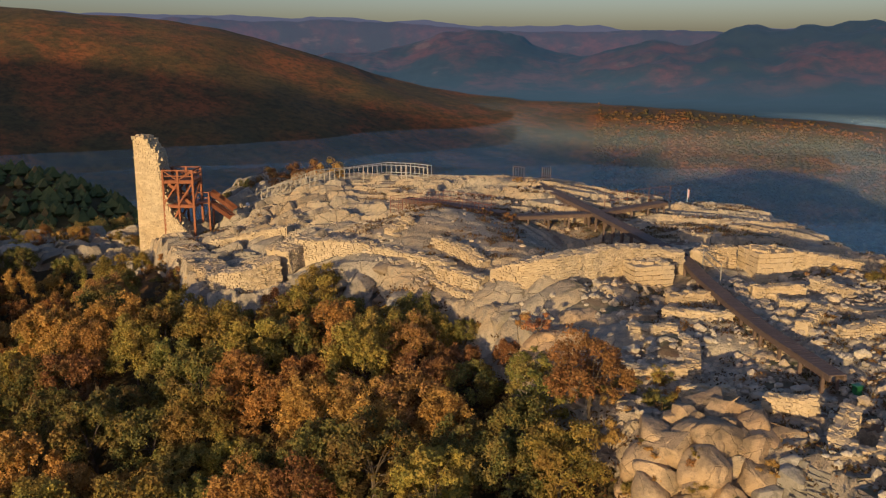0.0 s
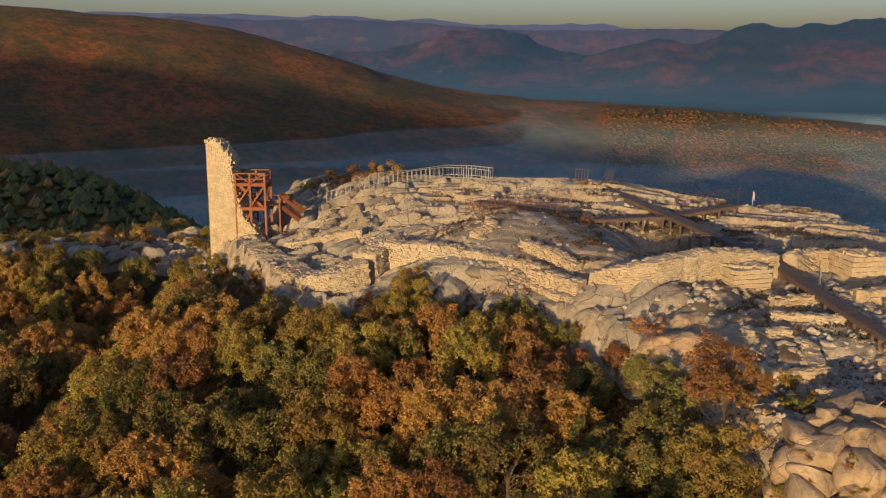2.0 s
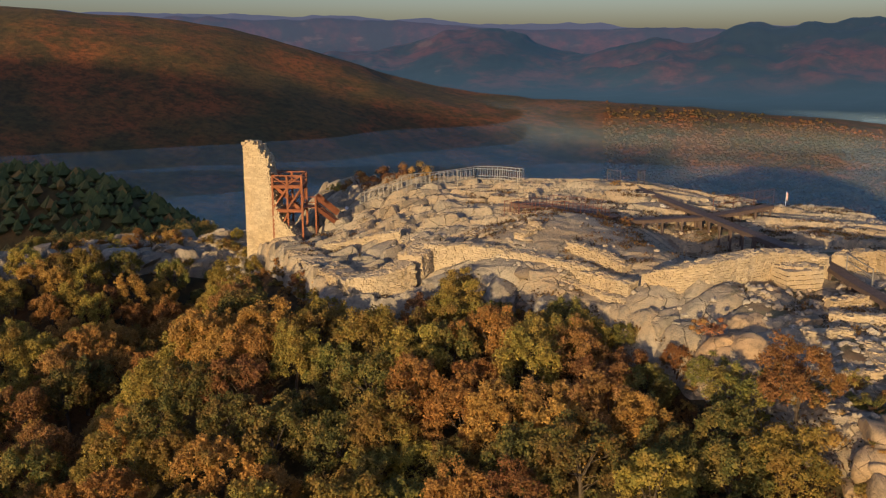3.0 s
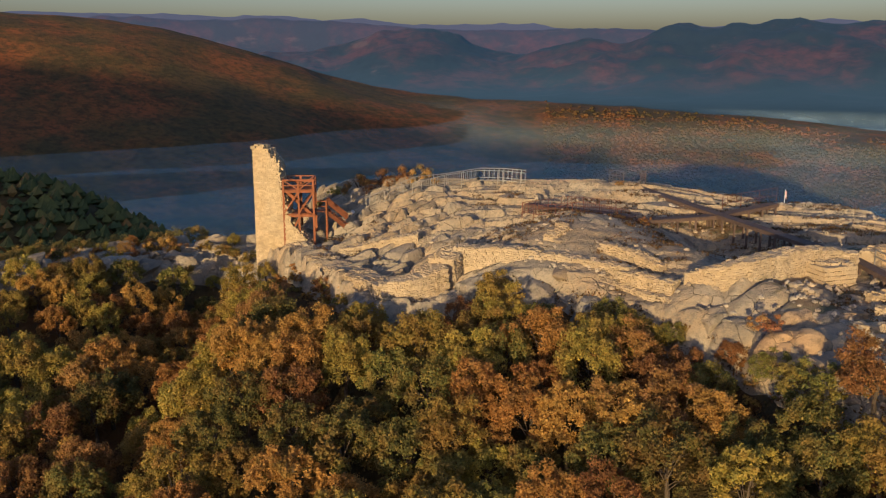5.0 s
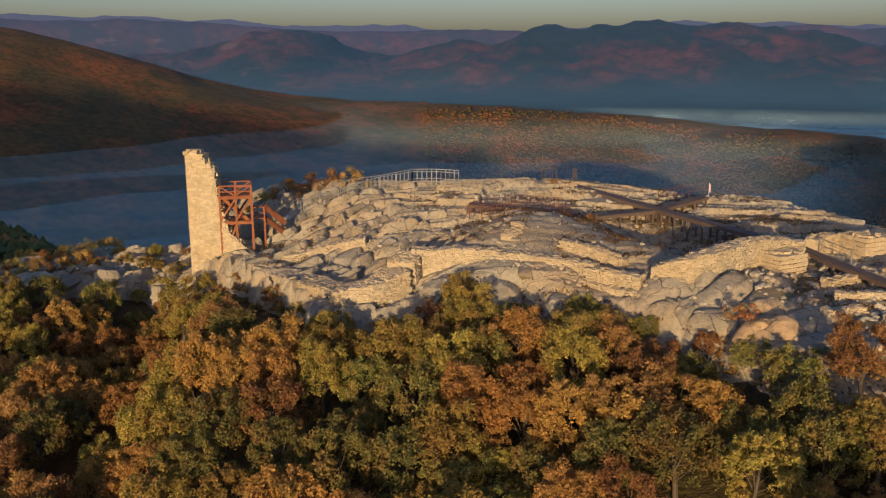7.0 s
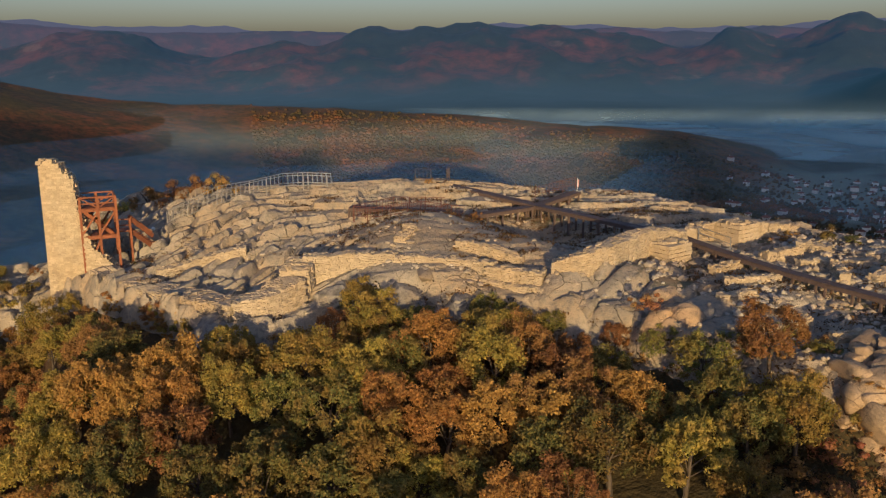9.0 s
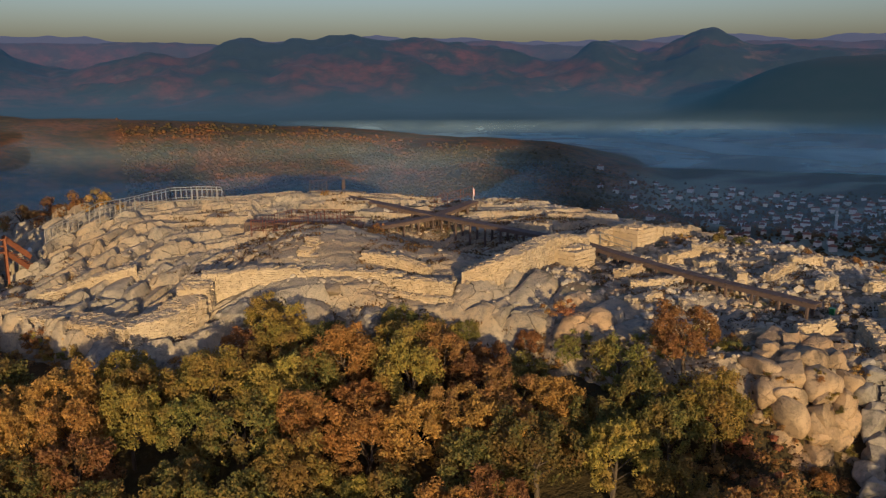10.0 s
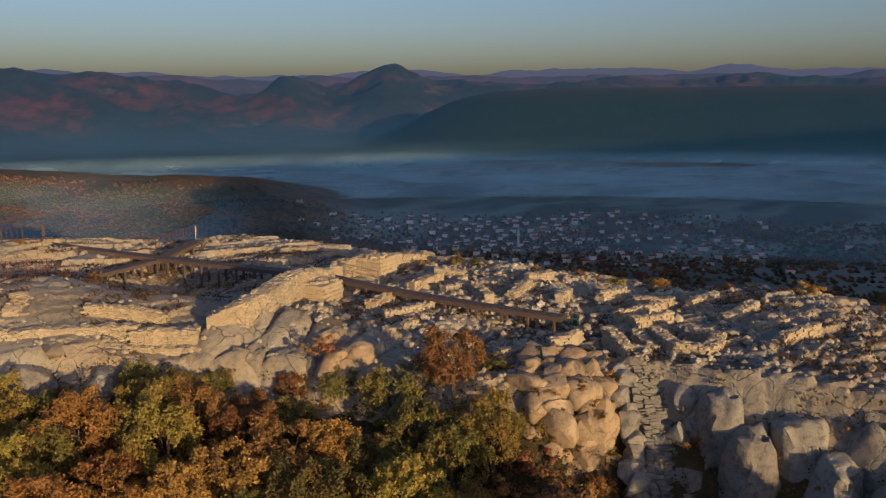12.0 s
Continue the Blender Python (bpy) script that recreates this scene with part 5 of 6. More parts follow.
def stair():
    """The rock-cut stair up the gully: each step a row of worn slabs."""
    rng = random.Random(5)
    ob = new("stone_stair")
    a, b = Vector((9.5, 22.2, 12.2)), Vector((12.3, 24.6, 16.8))
    d = (b - a).normalized()
    turn = math.degrees(math.atan2(d.y, d.x))
    pool = []
    for k in range(6):
        bm = bmesh.new()
        stone_block(bm, (0, 0, 0), (0.5, 0.46, 0.2), 0, rng, 0.08)
        pool.append(bm_mesh("step_slab", bm, STEPSTONE))
    # the rough bed of the gully under the steps
    side = Vector((d.y, -d.x, 0)).normalized()
    vs, fs, rows, cols = [], [], 30, 9
    for i in range(rows):
        p = a.lerp(b, -0.3 + 1.4 * i / (rows - 1))
        for j in range(cols):
            u = (j / (cols - 1) - 0.5) * 2.6
            q = p + side * u
            vs.append((q.x, q.y, q.z - 0.34 + 0.12 * abs(u) ** 1.5 + rng.uniform(-0.12, 0.12)))
    for i in range(rows - 1):
        for j in range(cols - 1):
            k = i * cols + j
            fs.append((k, k + 1, k + cols + 1, k + cols))
    bed = part("gully_bed", mesh_from("gully_bed", vs, fs, STEPSTONE), ob, "rough grey rock bed under the steps")
    thick = bed.modifiers.new("thick", "SOLIDIFY")
    thick.thickness, thick.offset = 1.2, -1.0
    n = 34
    for i in range(-8, n + 2):
        p = a.lerp(b, i / (n - 1))
        for k in (-1.5, -0.5, 0.5, 1.5):
            o = part("step_slab", rng.choice(pool), ob)
            o.matrix_basis = pose(p.x, p.y, p.z - 0.1, rng.uniform(-5, 5), rng.uniform(-5, 5), turn) @ pose(rng.uniform(-0.08, 0.08), k * 0.42 + rng.uniform(-0.05, 0.05) + 0.12 * math.sin(i * 0.3), rng.uniform(-0.03, 0.03), 0, 0, rng.uniform(-7, 7)) @ Matrix.Diagonal((0.8, rng.uniform(0.85, 1.0), 0.8, 1))
    tagged(ob, "worn grey stone stair climbing a gully in the rock", "stair")


def rubble():
    """Loose broken stone over the house footings."""
    rng = np.random.default_rng(3)
    base = bmesh.new()
    bmesh.ops.create_icosphere(base, subdivisions=1, radius=1.0)
    co = np.array([v.co[:] for v in base.verts])
    fc = np.array([[v.index for v in f.verts] for f in base.faces])
    base.free()
    n = 14000
    x, y = rng.uniform(-13, 28, n), rng.uniform(12, 72, n)
    d = rim_distance(x, y)
    dens = np.where((x > 7) & (y < 47), 1.0, 0.16)
    dens = dens * (0.25 + 1.3 * sstep(0.42, 0.62, fbm(x / 3.5, y / 3.5, 3, 91)))
    ok = (d < -0.2) & (rng.uniform(0, 1, n) < dens)
    x, y = x[ok], y[ok]
    i = np.clip(np.round((x - GX[0]) / STEP).astype(int), 0, len(GX) - 1)
    j = np.clip(np.round((y - GY[0]) / STEP).astype(int), 0, len(GY) - 1)
    z = GZ[i, j]
    m = len(x)
    size = rng.uniform(0.07, 0.22, m) * rng.choice([1, 1, 1, 1.45], m)
    sc = size[:, None] * rng.uniform(0.6, 1.3, (m, 3)) * (1, 1, 0.7)
    ang = rng.uniform(0, 6.28, m)
    pts = co[None] * (1 + rng.uniform(-0.22, 0.22, (m, len(co), 1))) * sc[:, None]
    px = pts[..., 0] * np.cos(ang)[:, None] - pts[..., 1] * np.sin(ang)[:, None] + x[:, None]
    py = pts[..., 0] * np.sin(ang)[:, None] + pts[..., 1] * np.cos(ang)[:, None] + y[:, None]
    pz = pts[..., 2] + (z + size * 0.15)[:, None]
    vs = np.stack([px, py, pz], -1).reshape(-1, 3)
    fs = (fc[None] + (np.arange(m) * len(co))[:, None, None]).reshape(-1, 3)
    ob = new("rubble", mesh_from("rubble", vs.tolist(), fs.tolist(), RUBBLE))
    tagged(ob, "loose pale broken stones strewn over the ruins", "rubble", kind="stuff")


boulders()
stair()
rubble()

# ---- small things on the hill ----
def flag():
    ob = new("flagpole")
    z = rest(20.6, 71.0)
    bm = bmesh.new()
    tube(bm, [(0, 0, -0.3), (0, 0, 2.2)], [0.035, 0.025], 8)
    part("pole", bm_mesh("pole", bm, WHITE), ob)
    vs = [(0.03 + 0.035 * i, 0.05 * math.sin(i * 1.1), 2.15 - 0.95 * j / 5 - 0.05 * i) for j in range(6) for i in range(5)]
    fs = [(j * 5 + i, j * 5 + i + 1, (j + 1) * 5 + i + 1, (j + 1) * 5 + i) for j in range(5) for i in range(4)]
    me = mesh_from("flag", vs, fs, CLOTH, True)
    f = part("flag", me, ob, "limp pale flag")
    s = f.modifiers.new("thick", "SOLIDIFY")
    s.thickness = 0.01
    ob.matrix_basis = pose(20.6, 71.0, z) @ Matrix.Diagonal((0.8, 0.8, 0.72, 1))
    tagged(ob, "thin white flagpole with a limp pale flag", "flagpole")


def path_lamp(x, y, z):
    ob = new("floodlight")
    bm = bmesh.new()
    tube(bm, [(0, 0, -0.4), (0, 0, 0.3)], [0.04, 0.04], 8)
    part("stand", bm_mesh("stand", bm, RAIL), ob)
    bm = bmesh.new()
    bmesh.ops.create_cone(bm, cap_ends=True, segments=14, radius1=0.10, radius2=0.17, depth=0.16, matrix=pose(0, 0, 0.38, 60, 0, 20))
    part("head", bm_mesh("head", bm, WHITE), ob)
    bm = bmesh.new()
    bmesh.ops.create_uvsphere(bm, u_segments=12, v_segments=8, radius=0.13, matrix=pose(0.0, -0.05, 0.42))
    part("lens", bm_mesh("lens", bm, WHITE), ob)
    ob.matrix_basis = pose(x, y, z)
    tagged(ob, "small white floodlight on the rock edge", "floodlight", "floodlights")


def bush(x, y, z, size, col, rng, label, name="shrub"):
    """A low shrub: a few bare stems and many leaf sprays."""
    ob = new(name)
    bm = bmesh.new()
    for k in range(7):
        a = rng.uniform(0, 6.28)
        tube(bm, [(0, 0, -0.2), (0.25 * math.cos(a), 0.25 * math.sin(a), 0.4), (0.6 * math.cos(a), 0.6 * math.sin(a), 0.85)], [0.03, 0.02, 0.008], 4)
    part("stem", bm_mesh("stem", bm, BARK), ob)
    rs = np.random.default_rng(rng.randint(0, 10 ** 6))
    n, many = 13, 1050
    mid = rs.normal(0, 1, (n, 3)) * (0.5, 0.5, 0.28) + (0, 0, 0.42)
    pick = rs.integers(0, n, many)
    d = rs.normal(0, 1, (many, 3)) + (0, 0, 0.3)
    d /= np.linalg.norm(d, axis=1, keepdims=True)
    p = mid[pick] + d * (rs.uniform(0.16, 0.36, n)[pick] * rs.uniform(0.4, 1.2, many))[:, None]
    p[:, 2] = np.abs(p[:, 2])
    a = np.cross(d, rs.normal(0, 1, (many, 3)))
    a /= np.linalg.norm(a, axis=1, keepdims=True)
    b, s = np.cross(d, a), rs.uniform(0.05, 0.1, (many, 1))
    vs = np.stack([p + a * s, p - a * s * 0.5 + b * s * 0.7, p - a * s * 0.5 - b * s * 0.7], 1).reshape(-1, 3).tolist()
    fs = np.arange(3 * many).reshape(-1, 3).tolist()
    part("leaves", mesh_from("leaves", vs, fs, LEAVES[col]), ob)
    ob.matrix_basis = pose(x, y, z, 0, 0, rng.uniform(0, 360)) @ Matrix.Diagonal((size, size, size * rng.uniform(0.7, 1.0), 1))
    return tagged(ob, label, "shrub", "shrubs on the hill")


def shrubs():
    rng = random.Random(21)
    words = {"green": "dark green evergreen shrub on the hilltop edge", "olive": "yellow-green autumn shrub among the rocks", "orange": "orange-leaved shrub among the rocks",
             "rust": "rust-brown dry shrub among the rocks", "red": "dark red shrub at the foot of the rocks"}
    protos = {}

    def put(x, y, size, col, dz=0.0, z=None):
        z = rest(x, y) if z is None else z
        if col not in protos:
            protos[col] = bush(x, y, z + dz, size, col, rng, words[col])
        else:
            o = copy_thing(protos[col], Matrix.Identity(4))
            o.matrix_basis = pose(x, y, z + dz, 0, 0, rng.uniform(0, 360)) @ Matrix.Diagonal((size, size, size * rng.uniform(0.65, 0.95), 1))
    put(23.6, 44.6, 0.9, "green", 0.2)
    put(25.0, 43.6, 0.8, "green", 0.1)
    put(6.4, 73.6, 0.45, "orange", 0.1)
    put(5.8, 26.9, 1.25, "red", 0, 13.4)
    put(4.6, 38.9, 0.95, "red", 0.6)
    for x, y, s, c in ((-34.6, 79.6, 0.9, "rust"), (-37.5, 77.5, 1.1, "rust"), (-42, 75, 1.0, "orange"), (-40.5, 78.5, 0.9, "olive"), (-31.5, 80.5, 1.0, "olive"), (-28.5, 77.0, 1.0, "olive"), (-33, 76, 1.2, "olive"), (-36, 79.5, 1.3, "orange"), (-39, 77, 1.2, "olive"), (-44.5, 76.5, 1.3, "rust"), (-46.5, 73, 1.2, "olive"), (-29.5, 80, 1.2, "green"), (-27.2, 78.2, 1.2, "olive"), (-38, 73.2, 1.1, "rust"), (-34.5, 74.6, 1.0, "orange"), (-42.5, 72.0, 1.1, "olive"),
                       (-16.8, 82.0, 1.7, "rust"), (-14.6, 82.5, 2.0, "rust"), (-12.6, 82.8, 2.1, "rust"), (-10.6, 82.6, 1.8, "rust"), (-19.0, 81.5, 0.9, "olive"), (-20.5, 80.5, 0.8, "green"),
                       (26.5, 36.0, 0.8, "rust"), (27.6, 31.0, 0.9, "orange"), (27.5, 26.0, 0.7, "rust"), (27.8, 21.0, 0.8, "orange"), (26.8, 33.4, 0.7, "olive"), (26.5, 39.5, 0.6, "rust"), (28.0, 17.0, 0.8, "orange"),
                       (21.0, 45.8, 0.6, "rust"), (22.2, 46.8, 0.6, "rust"), (9.0, 48.2, 0.5, "rust"), (3.0, 61.6, 0.6, "rust"), (4.6, 60.6, 0.6, "rust")):
        put(x, y, s, c)
    for x, y, size, col in ((6.2, 24.9, 1.0, "orange"), (5.2, 23.4, 1.1, "rust"), (7.4, 24.0, 0.8, "orange"), (4.2, 25.2, 1.2, "red"), (3.4, 23.4, 1.1, "orange"), (6.6, 22.6, 0.9, "rust"), (7.8, 23.0, 0.6, "olive"), (4.6, 21.8, 1.0, "orange"),
                            (6.4, 29.6, 1.0, "rust"), (5.6, 31.0, 1.0, "olive"), (5.0, 28.4, 1.1, "red"), (3.6, 27.4, 1.2, "rust")):
        put(x, y, size, col, 0.0, float(land(np.array([x]), np.array([y]))[0][0]))
    for k in range(26):
        x, y = rng.uniform(5.4, 9.6), rng.uniform(30.4, 35.0)
        put(x, y, rng.uniform(0.4, 0.75), rng.choice(("green", "rust", "olive", "green")), -0.1)
    for k in range(16):
        a, up = rng.uniform(3.0, 5.6), rng.uniform(-0.2, 0.9)
        flat = math.sqrt(1 - up * up)
        put(9.7 + 3.5 * math.cos(a) * flat, 28.1 + 3.3 * math.sin(a) * flat, rng.uniform(0.22, 0.45), rng.choice(("rust", "olive", "green", "orange")), 0.1, 13.9 + 3.7 * up)
    for k in range(46):
        x = rng.uniform(-23, -10)
        y = 66.4 - (x + 22.5) * 1.75 + rng.uniform(-2.6, -0.6) if x < -15 else 51.0 + rng.uniform(-3.0, 0.2)
        put(x, y, rng.uniform(0.45, 0.95), rng.choice(("rust", "rust", "orange", "olive", "green")), -0.1, float(land(np.array([x]), np.array([y]))[0][0]))
    # dry growth between the rocks and below the walls
    n = 900
    px, py = np.random.uniform(-24, 14, n), np.random.uniform(12, 66, n)
    dd = rim_distance(px, py)
    left = 200
    for x, y, d in zip(px, py, dd):
        if left and (0.9 if y > 31 else 0.5) < d < 4.2 and not (x > 8 and 21.5 < y < 26):
            put(x, y, rng.uniform(0.35, 0.75), rng.choice(("rust", "rust", "olive", "orange", "green")), -0.1, float(land(np.array([x]), np.array([y]))[0][0]))
            left -= 1


def scrub():
    """Dry grass and low brush in the hollows of the ruins and at the foot of the rocks."""
    rng = np.random.default_rng(12)
    n = 10000
    x, y = rng.uniform(-20, 29, n), rng.uniform(10, 74, n)
    d = rim_distance(x, y)
    patch = fbm(x / 4.0, y / 4.0, 4, 111)
    inside = (d < -0.3) & (patch > np.where(x > 7, 0.51, 0.57))
    outside = (d > 0.2) & (d < 5) & (x > -8)
    ok = outside | (inside & (rng.uniform(0, 1, n) < 0.7))
    x, y, out = x[ok], y[ok], outside[ok]
    z = np.array([rest(u, v) if not o else float(land(np.array([u]), np.array([v]))[0][0]) for u, v, o in zip(x, y, out)])
    m, per = len(x), 16
    tall = np.where(out, rng.uniform(0.3, 0.8, m), rng.uniform(0.06, 0.22, m))
    wide = np.where(out, 0.5, 0.42)
    off = rng.normal(0, 1, (m, per, 3)) * 0.5
    p = np.stack([x, y, z], -1)[:, None] + off * np.stack([wide, wide, tall * 0], -1)[:, None]
    p[..., 2] += rng.uniform(0, 1, (m, per)) * tall[:, None]
    a = rng.normal(0, 1, (m, per, 3))
    a /= np.linalg.norm(a, axis=-1, keepdims=True)
    b = np.cross(a, rng.normal(0, 1, (m, per, 3)))
    b /= np.linalg.norm(b, axis=-1, keepdims=True)
    s = (np.where(out, 0.10, 0.085)[:, None] * rng.uniform(0.6, 1.3, (m, per)))[..., None]
    vs = np.stack([p - a * s, p - b * s * 0.5, p + a * s, p + b * s * 0.5], 2).reshape(-1, 3)
    fs = np.arange(len(vs)).reshape(-1, 4)
    ob = new("low_scrub", mesh_from("low_scrub", vs.tolist(), fs.tolist(), DRYGRASS))
    tagged(ob, "dry brown grass and low scrub among the rocks", "scrub", kind="stuff")


flag()
scrub()
path_lamp(2.7, 37.8, rest(2.7, 37.8))
path_lamp(0.5, 42.6, rest(0.5, 42.6))
path_lamp(-19.6, 57.6, rest(-19.6, 57.6) + 0.2)
path_lamp(-17.4, 74.6, rest(-17.4, 74.6))
shrubs()


def bin_box():
    ob = new("litter_bin")
    bm = bmesh.new()
    box(bm, 0, 0, 0.35, 0.42, 0.36, 0.7)
    bmesh.ops.bevel(bm, geom=bm.edges[:], offset=0.03, segments=2, affect="EDGES")
    part("body", bm_mesh("body", bm, GREENPAINT), ob)
    bm = bmesh.new()
    box(bm, 0, 0, 0.74, 0.48, 0.42, 0.06)
    part("lid", bm_mesh("lid", bm, GREENPAINT), ob)
    ob.matrix_basis = pose(15.9, 30.6, rest(15.9, 30.6), 0, 0, 20) @ Matrix.Diagonal((0.7, 0.7, 0.7, 1))
    tagged(ob, "small green bin at the end of the boardwalk", "bin")


bin_box()

# ---- the valley: woods, village and mist ----
FAR_CROWN = (np.array([(1, 0, 0), (0, 1, 0), (-1, 0, 0), (0, -1, 0), (0.15, 0.1, 1.1), (0, 0, -0.8)]),
             np.array([(0, 1, 4), (1, 2, 4), (2, 3, 4), (3, 0, 4), (1, 0, 5), (2, 1, 5), (3, 2, 5), (0, 3, 5)]))


def woods():
    """Far woods: many small uneven crowns on the slopes round the hill."""
    rng = np.random.default_rng(8)
    co, fc = FAR_CROWN
    n = 130000
    near = rng.uniform(0, 1, n) < 0.34
    r = np.where(near, np.sqrt(rng.uniform(95.0 ** 2, 520.0 ** 2, n)), np.sqrt(rng.uniform(520.0 ** 2, 1120.0 ** 2, n)))
    a = np.radians(rng.uniform(-36, 82, n))
    x, y = r * np.sin(a), r * np.cos(a)
    z, d = land(x, y)
    dens = sstep(0.36, 0.58, fbm(x / 60, y / 60, 4, 71)) * 0.3 + 0.26
    deg = np.degrees(a)
    dens = np.where((deg > 36) & (z < -70), dens * 0.9, dens)
    dens = np.where(r > 520, dens * np.where(deg < 10, 0.0, np.where(deg < 40, 2.2, 0.9) * sstep(1000, 760, r)), dens * 1.3)
    dens = np.where(r < 280, dens * 2.0, dens)
    dens = np.where((deg > 8) & (deg < 48) & (r < 760), dens * 1.8, dens)
    ok = (rng.uniform(0, 1, n) < dens) & (d > 24) & (r > 95) & ~((r < 310) & (deg < -6))
    x, y, z, r = x[ok], y[ok], z[ok], r[ok]
    m = len(x)
    size = rng.uniform(1.2, 3.0, m) * np.where(r > 520, 0.9, np.where(r < 280, 0.62, 1.0))
    sc = size[:, None] * rng.uniform(0.7, 1.3, (m, 3))
    sc[:, 2] *= np.where(r > 520, 0.7, 0.9)
    pts = co[None] * (1 + rng.uniform(-0.36, 0.36, (m, len(co), 1))) * sc[:, None]
    vs = pts + np.stack([x, y, z + size * 0.35], -1)[:, None]
    fs = (fc[None] + (np.arange(m) * len(co))[:, None, None]).reshape(-1, 3)
    ob = new("distant_woods", mesh_from("distant_woods", vs.reshape(-1, 3).tolist(), fs.tolist(), WOODS, True))
    tagged(ob, "distant autumn woods on the slopes round the hill", "woods", kind="stuff")


def spur_woods():
    """The dark wood on the spur next to the hill."""
    rng = np.random.default_rng(18)
    co, fc = FAR_CROWN
    n = 20000
    x, y = rng.uniform(-230, 0, n), rng.uniform(92, 300, n)
    z, d = land(x, y)
    ok = (d > 20) & (np.hypot(x, y) < 310) & (np.degrees(np.arctan2(x, y)) < -6) & (np.degrees(np.arctan2(x, y)) > -48)
    x, y, z = x[ok], y[ok], z[ok]
    m = len(x)
    size = rng.uniform(0.7, 1.7, m)
    sc = size[:, None] * rng.uniform(0.8, 1.25, (m, 3))
    pts = co[None] * (1 + rng.uniform(-0.4, 0.4, (m, len(co), 1))) * sc[:, None]
    vs = pts + np.stack([x, y, z + size * 0.6], -1)[:, None]
    fs = (fc[None] + (np.arange(m) * len(co))[:, None, None]).reshape(-1, 3)
    ob = new("spur_woods", mesh_from("spur_woods", vs.reshape(-1, 3).tolist(), fs.tolist(), EVERGREEN))
    tagged(ob, "dark green wood on the neighbouring spur", "woods", kind="stuff")


def house_proto(rng, w, d, h):
    ob = new("village_house")
    bm = bmesh.new()
    box(bm, 0, 0, h / 2 - 1, w, d, h + 2)
    part("wall", bm_mesh("wall", bm, WHITEWASH), ob)
    rz = h + d * 0.26
    o = 0.5
    vs = [(-w / 2 - o, -d / 2 - o, h - 0.2), (w / 2 + o, -d / 2 - o, h - 0.2), (w / 2 + o, d / 2 + o, h - 0.2), (-w / 2 - o, d / 2 + o, h - 0.2),
          (-w / 2 + d * 0.3, 0, rz), (w / 2 - d * 0.3, 0, rz)]
    fs = [(0, 1, 5, 4), (1, 2, 5), (2, 3, 4, 5), (3, 0, 4), (3, 2, 1, 0)]
    roof = part("roof", mesh_from("roof", vs, fs, ROOFTILE), ob)
    bm = bmesh.new()
    box(bm, w * 0.2, d * 0.15, rz, 0.6, 0.6, 1.4)
    c = part("chimney", bm_mesh("chimney", bm, WHITEWASH), roof)
    for floor in range(int(h // 2.8)):
        for k in (0, 2):
            for side in (-1,):
                bm = bmesh.new()
                box(bm, (k - 1) * w * 0.3, side * (d / 2 + 0.02), 1.5 + floor * 2.8, 1.1, 0.08, 1.3)
                part("window", bm_mesh("window", bm, PANE), ob)
    return tagged(ob, "white village house with a red tiled roof", "house", "village houses")


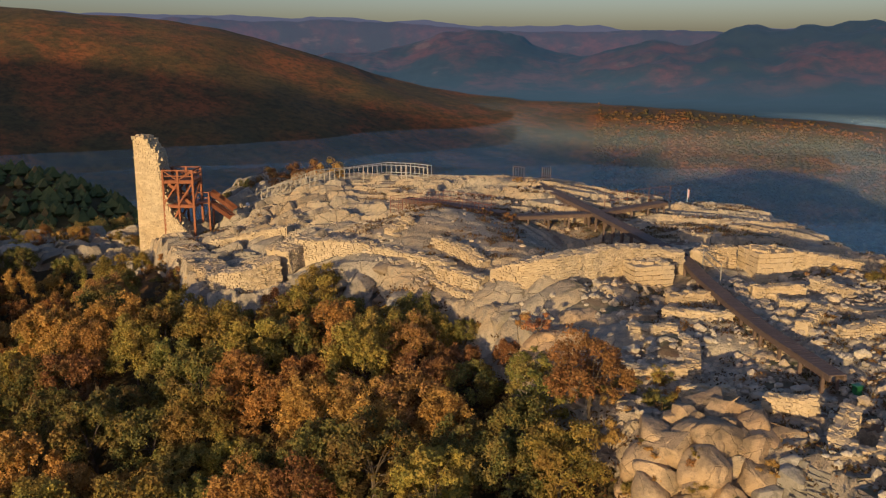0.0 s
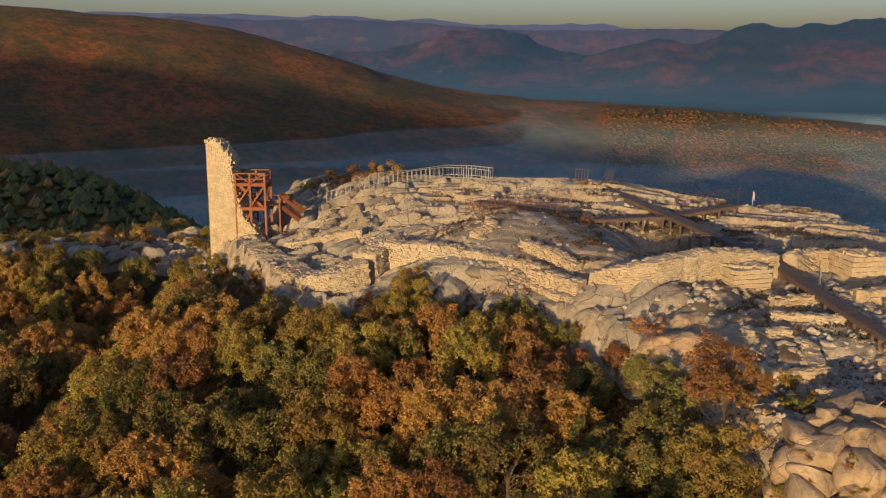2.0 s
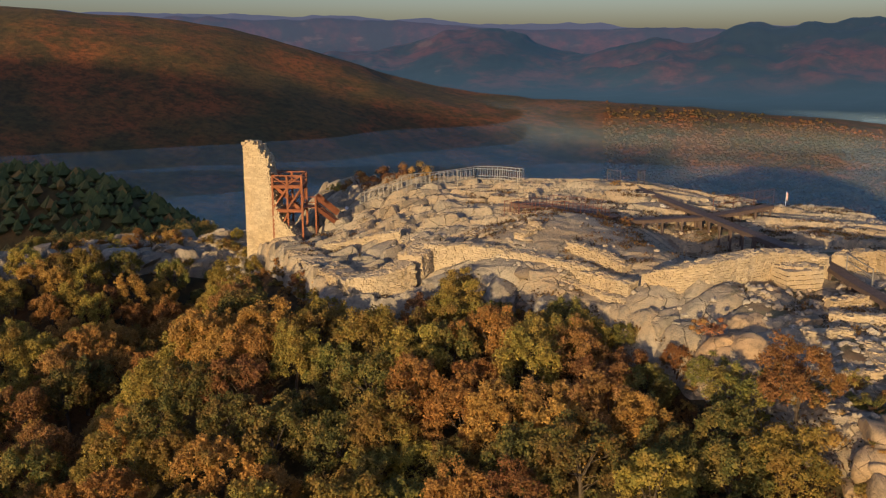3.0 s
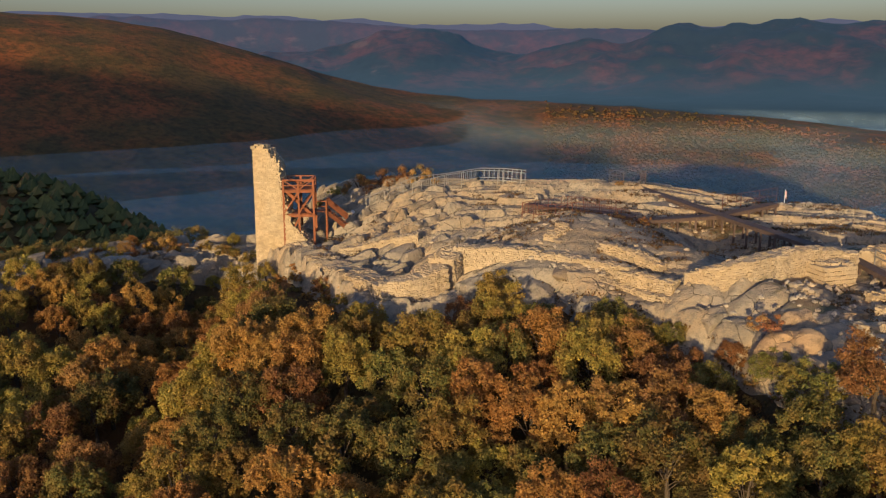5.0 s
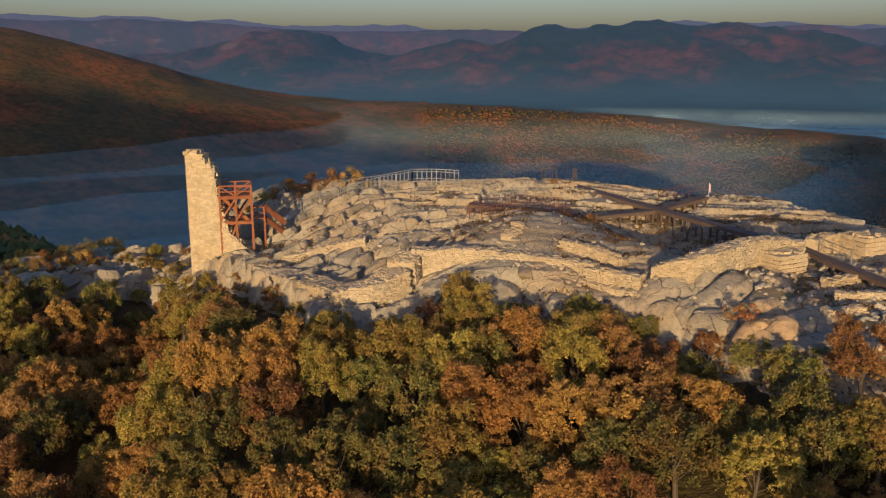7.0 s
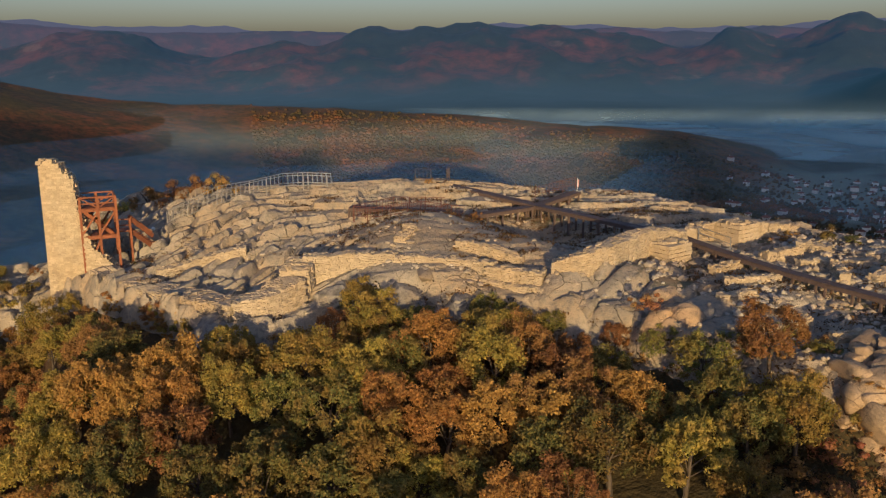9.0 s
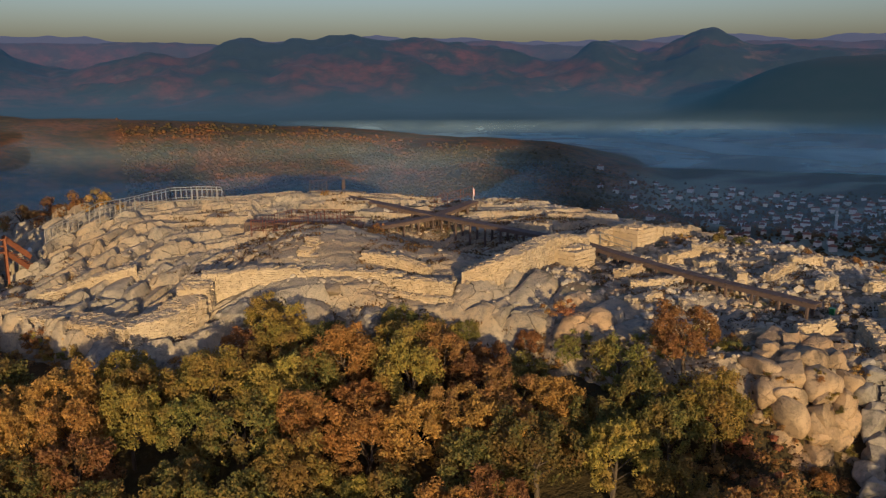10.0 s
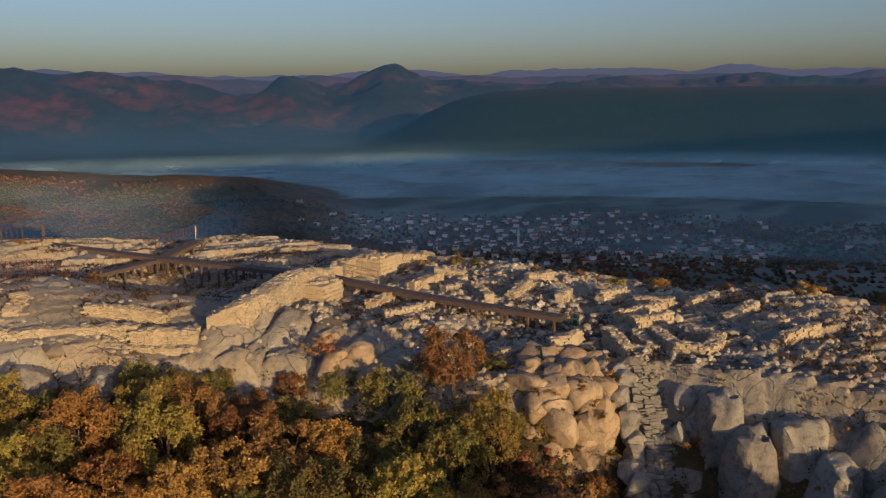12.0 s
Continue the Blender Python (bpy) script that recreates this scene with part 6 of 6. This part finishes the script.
def village():
    rng = random.Random(17)
    protos = [house_proto(rng, w, d, h) for w, d, h in ((8, 6.5, 5.0), (7, 6, 3.0), (9.5, 6.5, 5.2), (7, 7, 5.0))]
    placed, used = [], set()
    tries = 0
    while len(placed) < 205 and tries < 5000:
        tries += 1
        a, r = rng.gauss(56, 8.0), 640 + 300 * rng.random() ** 1.2
        if not 41 < a < 80:
            continue
        x, y = r * math.sin(radians(a)), r * math.cos(radians(a))
        if any((x - u) ** 2 + (y - v) ** 2 < 12 ** 2 for u, v in placed):
            continue
        placed.append((x, y))
    px = np.array(placed)
    zs, _ = land(px[:, 0], px[:, 1])
    for (x, y), z in zip(placed, zs):
        src = rng.choice(protos)
        k = rng.uniform(0.7, 1.0)
        m = pose(x, y, float(z) - 0.3, 0, 0, rng.choice((20, 35, 110, 125)) + rng.uniform(-10, 10)) @ Matrix.Diagonal((k * rng.uniform(0.85, 1.2), k, k, 1))
        if src not in used:
            used.add(src)
            src.matrix_basis = m
        else:
            copy_thing(src, m)
    # lone houses outside the village, and the minaret
    for a, r in ((41.4, 700), (30.6, 1250), (31.5, 1230), (32.3, 1270), (74, 640)):
        x, y = r * math.sin(radians(a)), r * math.cos(radians(a))
        copy_thing(protos[1], pose(x, y, float(land(np.array([x]), np.array([y]))[0][0]), 0, 0, 30))
    ob = new("minaret")
    x, y = 720 * math.sin(radians(56.2)), 720 * math.cos(radians(56.2))
    bm = bmesh.new()
    tube(bm, [(0, 0, -1), (0, 0, 9), (0, 0, 17)], [1.2, 1.05, 0.95], 12)
    part("shaft", bm_mesh("shaft", bm, WHITEWASH), ob)
    bm = bmesh.new()
    bmesh.ops.create_cone(bm, cap_ends=True, segments=12, radius1=1.6, radius2=1.6, depth=0.9, matrix=pose(0, 0, 13))
    part("balcony", bm_mesh("balcony", bm, WHITEWASH), ob)
    bm = bmesh.new()
    bmesh.ops.create_cone(bm, cap_ends=True, segments=12, radius1=1.1, radius2=0.05, depth=4.5, matrix=pose(0, 0, 19.2))
    part("spire", bm_mesh("spire", bm, RAIL), ob)
    ob.matrix_basis = pose(x, y, float(land(np.array([x]), np.array([y]))[0][0]))
    tagged(ob, "slender white minaret among the village houses", "minaret")


def mist():
    """Morning mist lying in the valley: level banks near the floor, thinning out at their edges."""
    for k, (z, a0, a1, r0, r1, dens, patch) in enumerate(((-80, -52, 44, 190, 900, 0.24, 0.4), (-65, -52, 42, 200, 900, 0.19, 0.4), (-51, -52, 36, 220, 900, 0.15, 0.4), (-38, -52, 14, 300, 960, 0.13, 0.5),
                                                          (-88, 16, 104, 820, 1700, 0.44, 0.7), (-82, 34, 104, 420, 1700, 0.13, 0.5), (-64, 34, 104, 300, 1700, 0.05, 0.7))):
        bank = mist_material("valley_mist", (0.64, 0.90, 0.91), dens, z + 5, z + 20, patch, 0.004)
        A, R = np.meshgrid(np.radians(np.arange(a0, a1 + 1, 2.0)), np.linspace(r0, r1, 50), indexing="ij")
        X, Y = R * np.sin(A), R * np.cos(A)
        deg = np.degrees(A)
        edge = np.minimum(np.minimum(deg - a0, a1 - deg) / 14.0, np.minimum((R - r0) / 260.0, (r1 - R) / 130.0))
        Z = z + 8 * (fbm(X / 300, Y / 300, 3, 40 + k) - 0.5) + 24 * sstep(1, 0, edge)
        ob = new("mist", grid_mesh("mist", X, Y, Z, bank))
        tagged(ob, "thin grey-blue morning mist lying in the valley", "mist", kind="stuff")


woods()
spur_woods()
village()
mist()
